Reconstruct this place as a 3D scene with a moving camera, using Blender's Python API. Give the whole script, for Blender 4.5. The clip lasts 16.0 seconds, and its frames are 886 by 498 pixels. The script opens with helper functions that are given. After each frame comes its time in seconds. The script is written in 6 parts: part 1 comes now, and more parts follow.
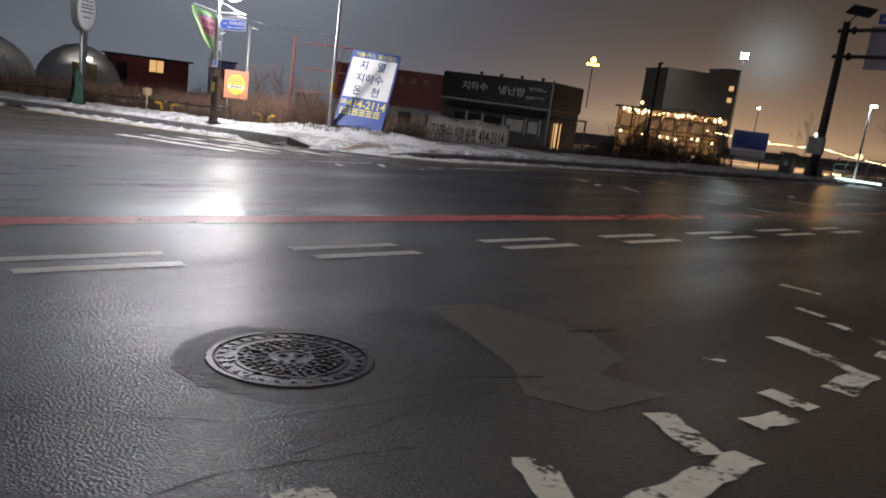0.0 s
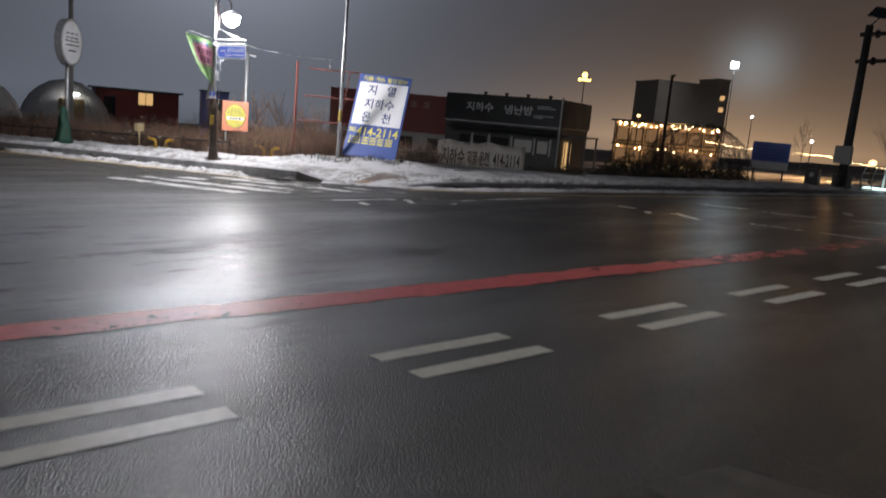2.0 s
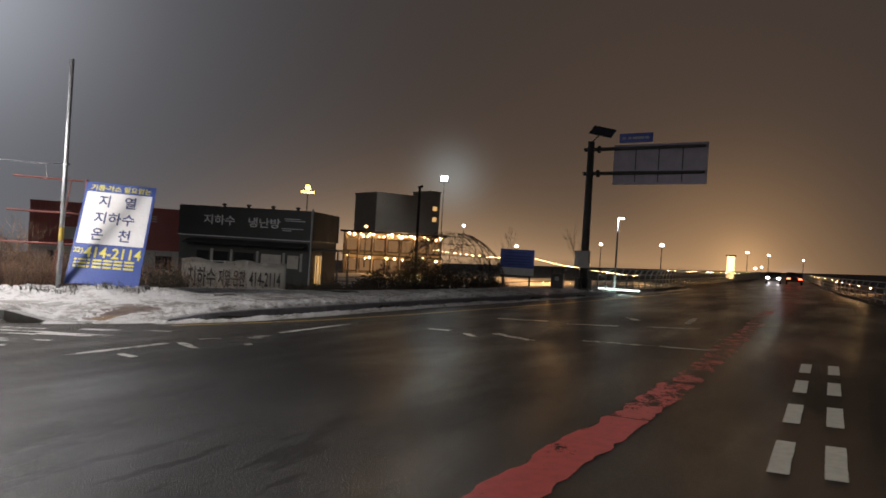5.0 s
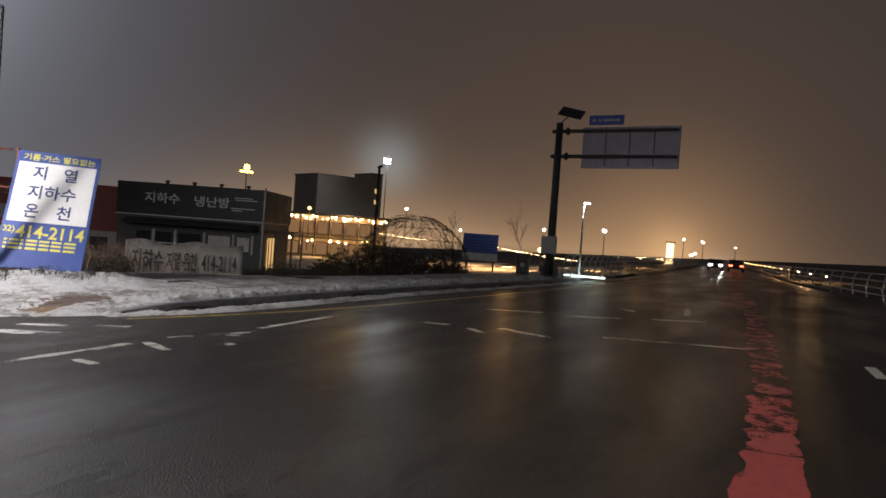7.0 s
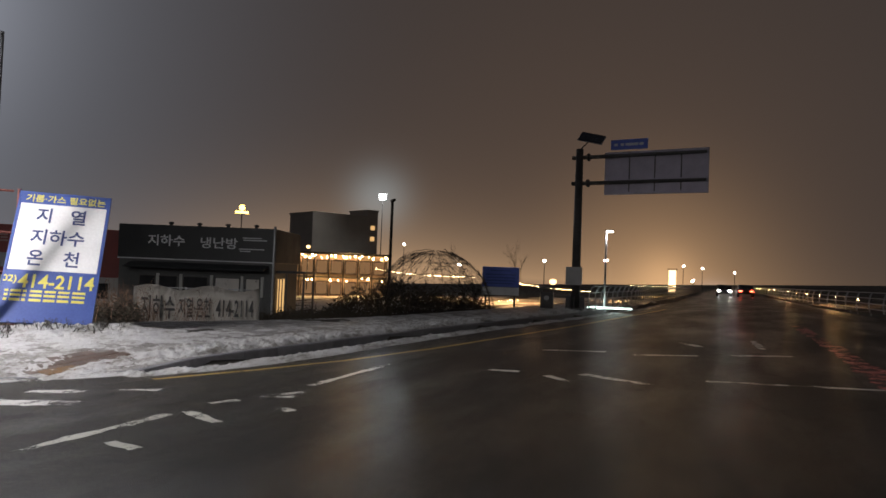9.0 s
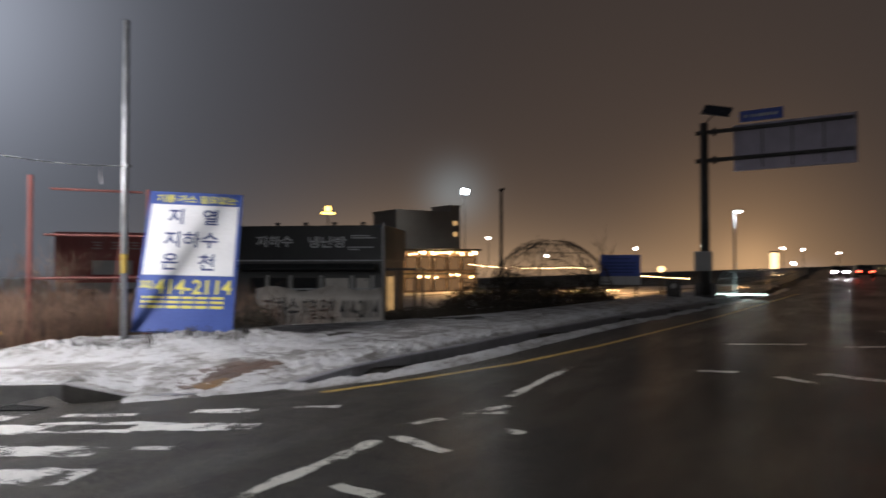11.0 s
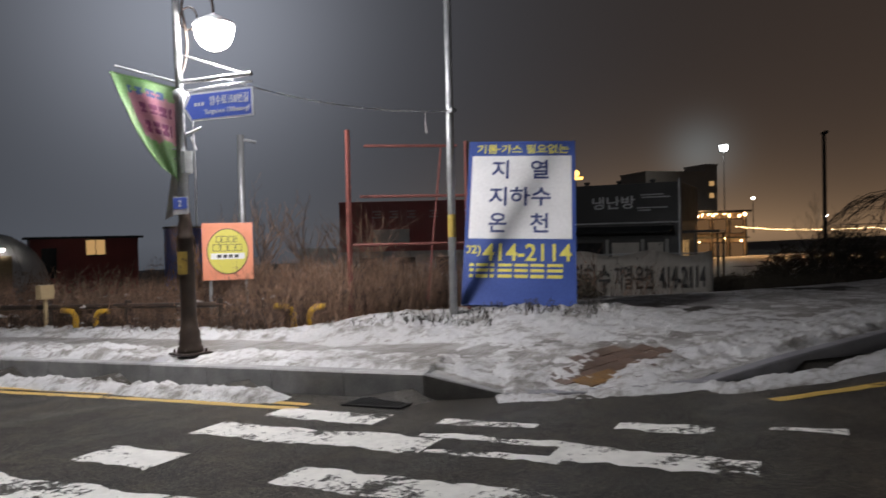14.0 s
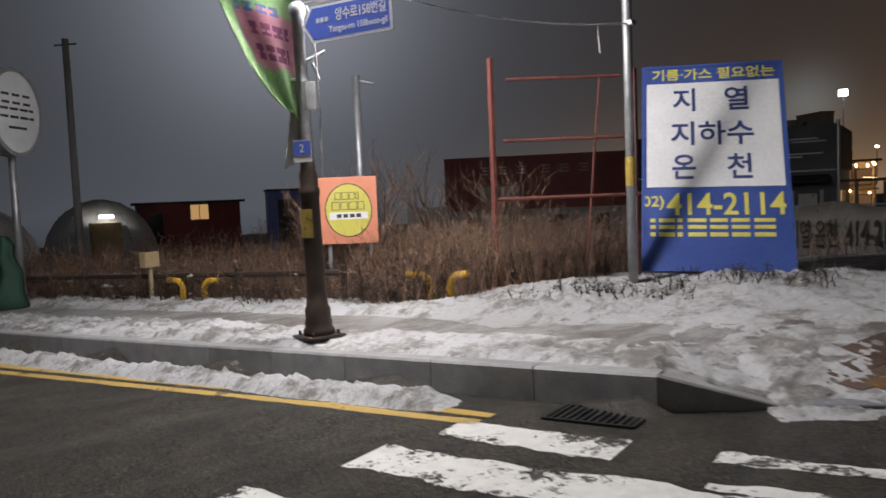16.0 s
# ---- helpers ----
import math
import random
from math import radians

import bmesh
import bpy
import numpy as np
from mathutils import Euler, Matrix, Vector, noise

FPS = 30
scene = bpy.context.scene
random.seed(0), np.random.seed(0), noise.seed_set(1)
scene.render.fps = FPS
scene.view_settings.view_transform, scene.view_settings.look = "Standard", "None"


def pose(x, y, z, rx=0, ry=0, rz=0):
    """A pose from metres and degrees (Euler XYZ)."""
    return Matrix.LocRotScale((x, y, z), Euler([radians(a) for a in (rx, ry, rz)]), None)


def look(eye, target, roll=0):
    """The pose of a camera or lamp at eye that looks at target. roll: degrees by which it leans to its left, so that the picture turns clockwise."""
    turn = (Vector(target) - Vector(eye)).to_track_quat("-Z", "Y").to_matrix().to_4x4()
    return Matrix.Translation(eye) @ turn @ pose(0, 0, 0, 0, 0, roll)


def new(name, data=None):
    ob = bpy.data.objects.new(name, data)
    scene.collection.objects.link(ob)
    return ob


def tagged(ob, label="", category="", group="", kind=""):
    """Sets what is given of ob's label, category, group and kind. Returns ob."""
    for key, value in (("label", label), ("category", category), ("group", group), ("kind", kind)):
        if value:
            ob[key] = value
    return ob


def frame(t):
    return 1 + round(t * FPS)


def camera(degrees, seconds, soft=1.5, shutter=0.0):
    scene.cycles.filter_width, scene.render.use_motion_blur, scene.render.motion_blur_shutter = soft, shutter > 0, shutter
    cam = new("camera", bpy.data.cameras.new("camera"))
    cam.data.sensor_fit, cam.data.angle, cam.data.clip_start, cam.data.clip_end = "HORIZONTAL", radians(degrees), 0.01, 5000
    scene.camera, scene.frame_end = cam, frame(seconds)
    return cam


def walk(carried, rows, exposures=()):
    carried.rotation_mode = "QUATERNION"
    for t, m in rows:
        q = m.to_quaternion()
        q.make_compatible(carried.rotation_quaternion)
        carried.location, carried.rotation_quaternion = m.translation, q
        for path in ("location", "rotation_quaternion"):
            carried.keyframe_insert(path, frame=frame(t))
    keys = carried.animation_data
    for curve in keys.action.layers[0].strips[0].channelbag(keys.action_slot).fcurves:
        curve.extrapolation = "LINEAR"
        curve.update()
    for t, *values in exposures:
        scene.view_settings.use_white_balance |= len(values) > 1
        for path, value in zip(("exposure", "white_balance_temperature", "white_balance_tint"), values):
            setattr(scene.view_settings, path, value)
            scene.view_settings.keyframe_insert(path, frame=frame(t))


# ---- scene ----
# ---- camera and walk ----
cam = camera(62.3, 16.0, soft=1.6, shutter=0.5)
ROWS = [
    (0.0, 0.021, -0.036, 1.315, -43.49, -11.59, 7.39),
    (0.5, 0.12, 0.427, 1.318, -42.62, -13.81, 4.38),
    (1.0, 0.286, 0.97, 1.259, -43.12, -13.9, 0.42),
    (1.5, 0.441, 1.576, 1.287, -43.34, -13.62, 3.57),
    (2.0, 0.691, 2.181, 1.327, -43.86, -10.0, 5.08),
    (2.5, 0.954, 2.76, 1.327, -46.21, -6.75, 3.74),
    (3.0, 1.192, 3.386, 1.396, -47.03, -2.49, 0.12),
    (3.5, 1.437, 3.887, 1.36, -54.68, -0.19, 0.32),
    (4.0, 1.705, 4.331, 1.359, -59.02, 2.1, -0.75),
    (4.5, 1.847, 4.888, 1.328, -62.08, 0.89, 1.35),
    (7.0, 3.204, 7.333, 1.223, -69.71, -0.77, 4.17),
    (7.5, 3.475, 7.717, 1.248, -69.47, 0.46, 0.26),
    (8.0, 3.782, 8.166, 1.212, -70.07, 1.73, 1.79),
    (10.5, 5.18, 10.695, 1.133, -69.88, 2.0, 2.6),
    (11.0, 5.376, 11.278, 1.073, -64.04, 1.41, -0.03),
    (11.5, 5.557, 11.819, 1.059, -55.81, 1.32, -0.37),
    (12.0, 5.727, 12.32, 1.052, -52.88, 0.15, -0.19),
    (12.5, 5.99, 12.852, 1.063, -51.31, -0.35, -1.09),
    (13.0, 6.198, 13.389, 1.013, -51.38, -0.51, -1.83),
    (13.5, 6.414, 13.965, 1.008, -49.2, -0.62, -1.98),
    (14.0, 6.623, 14.517, 0.964, -45.5, -0.93, -1.24),
    (14.5, 6.907, 15.083, 0.965, -41.84, -3.27, -2.16),
    (15.0, 7.079, 15.629, 0.902, -39.96, -3.17, -2.16),
    (15.5, 7.295, 16.243, 0.898, -39.6, -4.06, -1.73),
    (16.0, 7.431, 16.834, 0.88, -38.41, -3.8, -2.41),
]
walk(cam, [(t, pose(x, y, z, 0, 0, yaw) @ pose(0, 0, 0, 90 + pitch) @ pose(0, 0, 0, 0, 0, roll)) for t, x, y, z, yaw, pitch, roll in ROWS],
     exposures=[(0.0, 0.48, 6400, 13), (1.2, 0.34, 6250, 13), (2.5, 0.26, 6400, 13), (3.5, 0.12, 6850, 13), (4.5, 0.38, 6850, 13), (8.0, 0.54, 6600, 13), (10.5, 0.46, 6500, 13), (11.0, 0.30, 6350, 13),
                (11.5, -0.06, 6250, 13), (12.0, -0.08, 6300, 13), (13.0, -0.12, 6500, 13), (14.0, -0.25, 6500, 13), (16.0, -0.33, 6600, 13)])

# The road surface falls 3.6 % towards the corner; ground things are laid out flat and tilted as one.
FALL = 0.0363
TILT = Matrix.Rotation(-math.atan(FALL), 4, "X")


def spot(x, y, h=0.0):
    """A place given on the road plane, h above it, in the world."""
    return TILT @ Vector((x, y, h))


# ---- node helpers ----
def nodes_of(mat):
    nt = mat.node_tree
    nt.nodes.clear()
    return nt


def link(nt, a, b):
    nt.links.new(a, b)


def math_node(nt, op, a, b=None):
    n = nt.nodes.new("ShaderNodeMath")
    n.operation = op
    for i, v in enumerate((a, b)):
        if v is None:
            continue
        if isinstance(v, (int, float)):
            n.inputs[i].default_value = v
        else:
            link(nt, v, n.inputs[i])
    return n.outputs[0]


def mix_node(nt, fac, a, b):
    n = nt.nodes.new("ShaderNodeMix")
    n.data_type = "RGBA"
    for sock, v in ((n.inputs[0], fac), (n.inputs[6], a), (n.inputs[7], b)):
        if isinstance(v, (int, float)):
            sock.default_value = v
        elif isinstance(v, tuple):
            sock.default_value = (*v, 1)
        else:
            link(nt, v, sock)
    return n.outputs[2]


def noise_node(nt, coord, scale, detail=4, rough=0.55):
    n = nt.nodes.new("ShaderNodeTexNoise")
    n.inputs["Scale"].default_value, n.inputs["Detail"].default_value, n.inputs["Roughness"].default_value = scale, detail, rough
    link(nt, coord, n.inputs["Vector"])
    return n.outputs["Fac"]


def ramp(nt, fac, lo, hi, a=0.0, b=1.0):
    n = nt.nodes.new("ShaderNodeMapRange")
    n.inputs["From Min"].default_value, n.inputs["From Max"].default_value = lo, hi
    n.inputs["To Min"].default_value, n.inputs["To Max"].default_value = a, b
    link(nt, fac, n.inputs["Value"])
    return n.outputs[0]


def surface(name, dark, light, rough=(0.4, 0.6), metal=0.0, scale=3.0, fine=60.0, bump=0.2, bump_m=0.003, rust=None, rust_at=0.62, vary=0.0, spec=0.5, shoots=False):
    """A painted, stone or earthen surface: two scales of colour, grain relief, optional stain colour."""
    mat = bpy.data.materials.new(name)
    mat.use_nodes = True
    nt = nodes_of(mat)
    out, bsdf = nt.nodes.new("ShaderNodeOutputMaterial"), nt.nodes.new("ShaderNodeBsdfPrincipled")
    link(nt, bsdf.outputs[0], out.inputs[0])
    co = nt.nodes.new("ShaderNodeTexCoord").outputs["Object"]
    big, small = noise_node(nt, co, scale), noise_node(nt, co, fine, 3)
    f = ramp(nt, math_node(nt, "ADD", math_node(nt, "MULTIPLY", big, 0.65), math_node(nt, "MULTIPLY", small, 0.35)), 0.35, 0.65)
    col = mix_node(nt, f, dark, light)
    if rust:
        col = mix_node(nt, ramp(nt, noise_node(nt, co, scale * 1.7, 6, 0.7), rust_at, rust_at + 0.08), col, rust)
    if vary:
        r = nt.nodes.new("ShaderNodeNewGeometry").outputs["Random Per Island"] if shoots else nt.nodes.new("ShaderNodeObjectInfo").outputs["Random"]
        hsv = nt.nodes.new("ShaderNodeHueSaturation")
        link(nt, col, hsv.inputs["Color"])
        link(nt, ramp(nt, r, 0, 1, 1 - vary, 1 + vary), hsv.inputs["Value"])
        col = hsv.outputs[0]
    link(nt, col, bsdf.inputs["Base Color"])
    link(nt, ramp(nt, big, 0.3, 0.7, *rough), bsdf.inputs["Roughness"])
    bsdf.inputs["Metallic"].default_value = metal
    bsdf.inputs["Specular IOR Level"].default_value = spec
    bn = nt.nodes.new("ShaderNodeBump")
    bn.inputs["Strength"].default_value, bn.inputs["Distance"].default_value = bump, bump_m
    link(nt, small, bn.inputs["Height"])
    link(nt, bn.outputs[0], bsdf.inputs["Normal"])
    return mat


def glow(name, colour, strength):
    mat = bpy.data.materials.new(name)
    mat.use_nodes = True
    nt = nodes_of(mat)
    out, em = nt.nodes.new("ShaderNodeOutputMaterial"), nt.nodes.new("ShaderNodeEmission")
    em.inputs[0].default_value, em.inputs[1].default_value = (*colour, 1), strength
    link(nt, em.outputs[0], out.inputs[0])
    return mat


# ---- world: night sky in fog, lit by the town ahead and the lamp at the corner ----
world = bpy.data.worlds.new("night_sky")
scene.world = world
world.use_nodes = True
nt = nodes_of(world)
w_out, w_bg = nt.nodes.new("ShaderNodeOutputWorld"), nt.nodes.new("ShaderNodeBackground")
link(nt, w_bg.outputs[0], w_out.inputs[0])
w_dir = nt.nodes.new("ShaderNodeTexCoord").outputs["Generated"]


def toward(vec, power):
    d = nt.nodes.new("ShaderNodeVectorMath")
    d.operation = "DOT_PRODUCT"
    link(nt, w_dir, d.inputs[0])
    d.inputs[1].default_value = Vector(vec).normalized()
    return math_node(nt, "POWER", math_node(nt, "MAXIMUM", d.outputs["Value"], 0.0), power)


w_sep = nt.nodes.new("ShaderNodeSeparateXYZ")
link(nt, w_dir, w_sep.inputs[0])


def low_band(fac, power):
    """The same lobe, kept to the haze near the horizon."""
    return math_node(nt, "MULTIPLY", fac, math_node(nt, "POWER", math_node(nt, "SUBTRACT", 1.0, math_node(nt, "ABSOLUTE", w_sep.outputs[2])), power))


SKY_BASE = (0.0165, 0.0170, 0.0185)
TOWN, TOWN_WIDE, TOWN_LOW = (0.17, 0.098, 0.042), (0.0220, 0.0122, 0.0060), (0.160, 0.098, 0.046)
LAMP_HALO, LAMP_WIDE, LAMP_LOW, FLOOD_HALO = (0.225, 0.245, 0.285), (0.074, 0.083, 0.099), (0.042, 0.048, 0.057), (0.075, 0.100, 0.108)
sky = None
for colour, fac in ((TOWN, toward((1, 0.06, -0.02), 130)), (TOWN_LOW, low_band(toward((0.88, 0.48, -0.05), 40), 12.0)), (TOWN_WIDE, toward((1, 0.10, 0.0), 4.0)), (TOWN_WIDE, toward((1, 0.15, -0.05), 14.0)),
                    (TOWN_LOW, low_band(toward((0.935, 0.355, 0.0), 14.0), 26.0)), (LAMP_HALO, toward((0.436, 0.857, 0.29), 75)), (LAMP_WIDE, toward((0.40, 0.86, 0.30), 13)), (LAMP_LOW, low_band(toward((0.35, 0.93, 0.0), 4.0), 10.0)),
                    (FLOOD_HALO, toward((162.0, 75.7, 17.6), 1300)), (TOWN, toward((149.5, 7.8, 0.6), 1500)), (LAMP_HALO, toward((1.0, -0.006, -0.028), 4500))):
    n = nt.nodes.new("ShaderNodeVectorMath")
    n.operation = "SCALE"
    n.inputs[0].default_value = colour
    link(nt, fac, n.inputs["Scale"])
    a = nt.nodes.new("ShaderNodeVectorMath")
    link(nt, n.outputs[0], a.inputs[0])
    if sky is None:
        a.inputs[1].default_value = SKY_BASE
    else:
        link(nt, sky, a.inputs[1])
    sky = a.outputs[0]
link(nt, sky, w_bg.inputs["Color"])
w_bg.inputs["Strength"].default_value = 1.0

# ---- large lights: the two lamps on the post at the corner ----
LAMP_AT = spot(11.22, 23.82, 0.34)
lum = bpy.data.lights.new("street_light", "AREA")
lum.shape, lum.size, lum.energy, lum.color = "DISK", 2.0, 800, (0.97, 0.97, 1.0)
lum_ob = new("street_light", lum)
lum_ob.matrix_world = look(LAMP_AT + Vector((-1.46, 0.15, 7.70)), LAMP_AT + Vector((-2.0, -0.6, 0)))

globe_light = bpy.data.lights.new("globe_light", "POINT")
globe_light.energy, globe_light.color, globe_light.shadow_soft_size = 520, (1.0, 0.985, 0.975), 0.32
new("globe_light", globe_light).location = LAMP_AT + Vector((0.42, -0.30, 3.72))

# added lamp, out of view behind the camera, to brighten the near road
FILL_LAMP = spot(4.0, -8.0, 0.1)
fill_lum = bpy.data.lights.new("street_light", "AREA")
fill_lum.shape, fill_lum.size, fill_lum.energy, fill_lum.color = "DISK", 0.3, 500, (1.0, 0.94, 0.84)
fill_lum_ob = new("street_light", fill_lum)
fill_lum_ob.matrix_world = look(FILL_LAMP + Vector((-0.4, 1.1, 8.45)), FILL_LAMP + Vector((-0.6, 5.0, 0)))

# lamps without fixtures, added over the snowy field, cafe front and railings, shining down
for place, watts in (((60.0, 21.5, 2.2), 45), ((74.0, 27.0, 2.5), 700), ((88.0, 34.0, 2.5), 800), ((99.5, 58.0, 5.2), 1500), ((97.0, 46.0, 3.0), 700), ((80.0, 14.4, 1.4), 300), ((55.0, 14.9, 0.9), 60), ((60.0, 1.0, 1.6), 130), ((85.0, 1.4, 1.6), 200)):
    warm = bpy.data.lights.new("warm_lamp", "AREA")
    warm.shape, warm.size, warm.energy, warm.color = "DISK", 0.8, watts, (1.0, 0.55, 0.22)
    new("warm_lamp", warm).location = place

flood_light = bpy.data.lights.new("flood_light", "POINT")
flood_light.energy, flood_light.color, flood_light.shadow_soft_size = 1500, (0.86, 0.96, 1.0), 0.5
new("flood_light", flood_light).location = (164.3, 82.8, 19.2)

# ---- materials ----
M = {}


def wet_asphalt():
    mat = bpy.data.materials.new("wet_asphalt")
    mat.use_nodes = True
    nt = nodes_of(mat)
    out, bsdf = nt.nodes.new("ShaderNodeOutputMaterial"), nt.nodes.new("ShaderNodeBsdfPrincipled")
    link(nt, bsdf.outputs[0], out.inputs[0])
    co = nt.nodes.new("ShaderNodeTexCoord").outputs["Object"]
    stretch = nt.nodes.new("ShaderNodeMapping")
    stretch.inputs["Scale"].default_value = (0.35, 1.3, 1)
    link(nt, co, stretch.inputs["Vector"])
    far = nt.nodes.new("ShaderNodeVectorMath")
    far.operation = "DISTANCE"
    link(nt, co, far.inputs[0])
    far.inputs[1].default_value = (-2.5, 10.0, 0)
    low = ramp(nt, far.outputs["Value"], 6.5, 12.5, 1.0, 0.0)  # the low part of the junction, where water stands
    film = noise_node(nt, stretch.outputs[0], 0.55, 5, 0.6)
    wet = ramp(nt, film, 0.42, 0.62)
    pool = math_node(nt, "MULTIPLY", low, ramp(nt, noise_node(nt, stretch.outputs[0], 1.5, 6, 0.66), 0.55, 0.58))
    place = nt.nodes.new("ShaderNodeSeparateXYZ")
    link(nt, co, place.inputs[0])
    pool = math_node(nt, "MULTIPLY", pool, ramp(nt, place.outputs[1], 5.6, 7.6))
    grit = noise_node(nt, co, 85, 4, 0.75)
    vor = nt.nodes.new("ShaderNodeTexVoronoi")
    vor.inputs["Scale"].default_value = 85
    link(nt, co, vor.inputs["Vector"])
    sep = nt.nodes.new("ShaderNodeSeparateColor")
    link(nt, vor.outputs["Color"], sep.inputs[0])
    fleck = ramp(nt, sep.outputs[0], 0.62, 0.92)
    patchy = noise_node(nt, co, 0.9, 5, 0.6)
    dusty = ramp(nt, math_node(nt, "ADD", place.outputs[1], math_node(nt, "MULTIPLY", patchy, 2.0)), 14.0, 16.5)  # drier, muddier lane at the crossing
    col = mix_node(nt, ramp(nt, grit, 0.42, 0.60), (0.004, 0.0038, 0.0034), (0.018, 0.0166, 0.0142))
    col = mix_node(nt, math_node(nt, "MULTIPLY", fleck, ramp(nt, dusty, 0, 1, 0.24, 0.85)), col, (0.15, 0.135, 0.112))
    mud = math_node(nt, "MULTIPLY", ramp(nt, noise_node(nt, co, 2.7, 7, 0.7), 0.46, 0.66), ramp(nt, grit, 0.35, 0.6))
    col = mix_node(nt, math_node(nt, "MULTIPLY", mud, ramp(nt, dusty, 0, 1, 0.25, 0.9)), col, (0.115, 0.096, 0.070))
    clod = ramp(nt, noise_node(nt, co, 17, 5, 0.7), 0.52, 0.66, 0.0, 0.5)
    col = mix_node(nt, math_node(nt, "MULTIPLY", clod, dusty), col, (0.12, 0.104, 0.08))
    col = mix_node(nt, ramp(nt, patchy, 0.38, 0.66, 0.0, 0.55), col, (0.017, 0.0162, 0.0148))
    grain = nt.nodes.new("ShaderNodeHueSaturation")
    link(nt, col, grain.inputs["Color"])
    link(nt, ramp(nt, noise_node(nt, co, 38, 4, 0.65), 0.38, 0.62, 0.30, 1.9), grain.inputs["Value"])
    link(nt, grain.outputs[0], bsdf.inputs["Base Color"])
    link(nt, ramp(nt, wet, 0, 1, 0.50, 0.34), bsdf.inputs["Roughness"])
    link(nt, math_node(nt, "MULTIPLY", ramp(nt, low, 0, 1, 0.18, 1.0), ramp(nt, pool, 0, 1, 1.0, 0.12)), bsdf.inputs["Specular IOR Level"])
    bn = nt.nodes.new("ShaderNodeBump")
    bn.inputs["Distance"].default_value = 0.009
    link(nt, math_node(nt, "MULTIPLY", ramp(nt, wet, 0, 1, 1.0, 0.75), ramp(nt, pool, 0, 1, 1.0, 0.3)), bn.inputs["Strength"])
    stones = math_node(nt, "ADD", math_node(nt, "MULTIPLY", vor.outputs["Distance"], -1.2), grit)
    link(nt, stones, bn.inputs["Height"])
    wave = nt.nodes.new("ShaderNodeBump")
    wave.inputs["Distance"].default_value, wave.inputs["Strength"].default_value = 0.02, 0.2
    link(nt, noise_node(nt, co, 2.2, 3), wave.inputs["Height"])
    link(nt, bn.outputs[0], wave.inputs["Normal"])
    link(nt, wave.outputs[0], bsdf.inputs["Normal"])
    # the film of rain water over the stones
    link(nt, math_node(nt, "MULTIPLY", math_node(nt, "MULTIPLY", ramp(nt, film, 0.36, 0.58, 0.2, 0.85), ramp(nt, low, 0, 1, 0.38, 1.0)), ramp(nt, dusty, 0, 1, 1.0, 0.12)), bsdf.inputs["Coat Weight"])
    bsdf.inputs["Coat IOR"].default_value = 1.33
    link(nt, ramp(nt, pool, 0, 1, 0.19, 0.10), bsdf.inputs["Coat Roughness"])
    skin = nt.nodes.new("ShaderNodeBump")
    skin.inputs["Distance"].default_value = 0.003
    link(nt, ramp(nt, pool, 0, 1, 0.5, 0.06), skin.inputs["Strength"])
    link(nt, math_node(nt, "ADD", stones, math_node(nt, "MULTIPLY", noise_node(nt, co, 9, 3), 2.0)), skin.inputs["Height"])
    link(nt, skin.outputs[0], bsdf.inputs["Coat Normal"])
    return mat


def worn_paint(name, colour, wear=0.5):
    """Road paint, wet, worn through to the asphalt in flakes."""
    mat = bpy.data.materials.new(name)
    mat.use_nodes = True
    nt = nodes_of(mat)
    out, bsdf, clear = nt.nodes.new("ShaderNodeOutputMaterial"), nt.nodes.new("ShaderNodeBsdfPrincipled"), nt.nodes.new("ShaderNodeBsdfTransparent")
    co = nt.nodes.new("ShaderNodeTexCoord").outputs["Object"]
    flake = math_node(nt, "ADD", math_node(nt, "MULTIPLY", noise_node(nt, co, 1.6, 8, 0.72), 0.7), math_node(nt, "MULTIPLY", noise_node(nt, co, 22, 5, 0.7), 0.3))
    keep = ramp(nt, flake, wear, wear + 0.035)
    dirt = noise_node(nt, co, 9, 5)
    link(nt, mix_node(nt, ramp(nt, dirt, 0.4, 0.75, 0.0, 0.35), colour, tuple(c * 0.45 for c in colour)), bsdf.inputs["Base Color"])
    bsdf.inputs["Roughness"].default_value = 0.42
    bn = nt.nodes.new("ShaderNodeBump")
    bn.inputs["Distance"].default_value, bn.inputs["Strength"].default_value = 0.003, 0.4
    link(nt, noise_node(nt, co, 90, 3), bn.inputs["Height"])
    link(nt, bn.outputs[0], bsdf.inputs["Normal"])
    mx = nt.nodes.new("ShaderNodeMixShader")
    link(nt, keep, mx.inputs[0])
    link(nt, clear.outputs[0], mx.inputs[1])
    link(nt, bsdf.outputs[0], mx.inputs[2])
    link(nt, mx.outputs[0], out.inputs[0])
    return mat


M["asphalt"] = wet_asphalt()
M["white_paint"] = worn_paint("white_road_paint", (0.80, 0.79, 0.74), 0.45)
M["dash_paint"] = worn_paint("white_dash_paint", (0.80, 0.79, 0.70), 0.31)
M["old_paint"] = worn_paint("old_road_paint", (0.74, 0.73, 0.65), 0.455)
M["yellow_paint"] = worn_paint("yellow_road_paint", (0.56, 0.37, 0.09), 0.40)
M["red_paint"] = worn_paint("red_road_paint", (0.86, 0.155, 0.15), 0.385)
M["red_faded"] = worn_paint("faded_red_paint", (0.66, 0.17, 0.15), 0.495)
M["red_worn"] = worn_paint("worn_red_paint", (0.82, 0.17, 0.16), 0.455)
M["patch"] = surface("asphalt_patch", (0.065, 0.062, 0.055), (0.16, 0.153, 0.138), (0.45, 0.65), scale=9, fine=85, bump=1.0, bump_m=0.006)
M["collar"] = surface("asphalt_collar", (0.008, 0.0076, 0.007), (0.040, 0.037, 0.033), (0.35, 0.55), scale=14, fine=85, bump=1.0, bump_m=0.01)
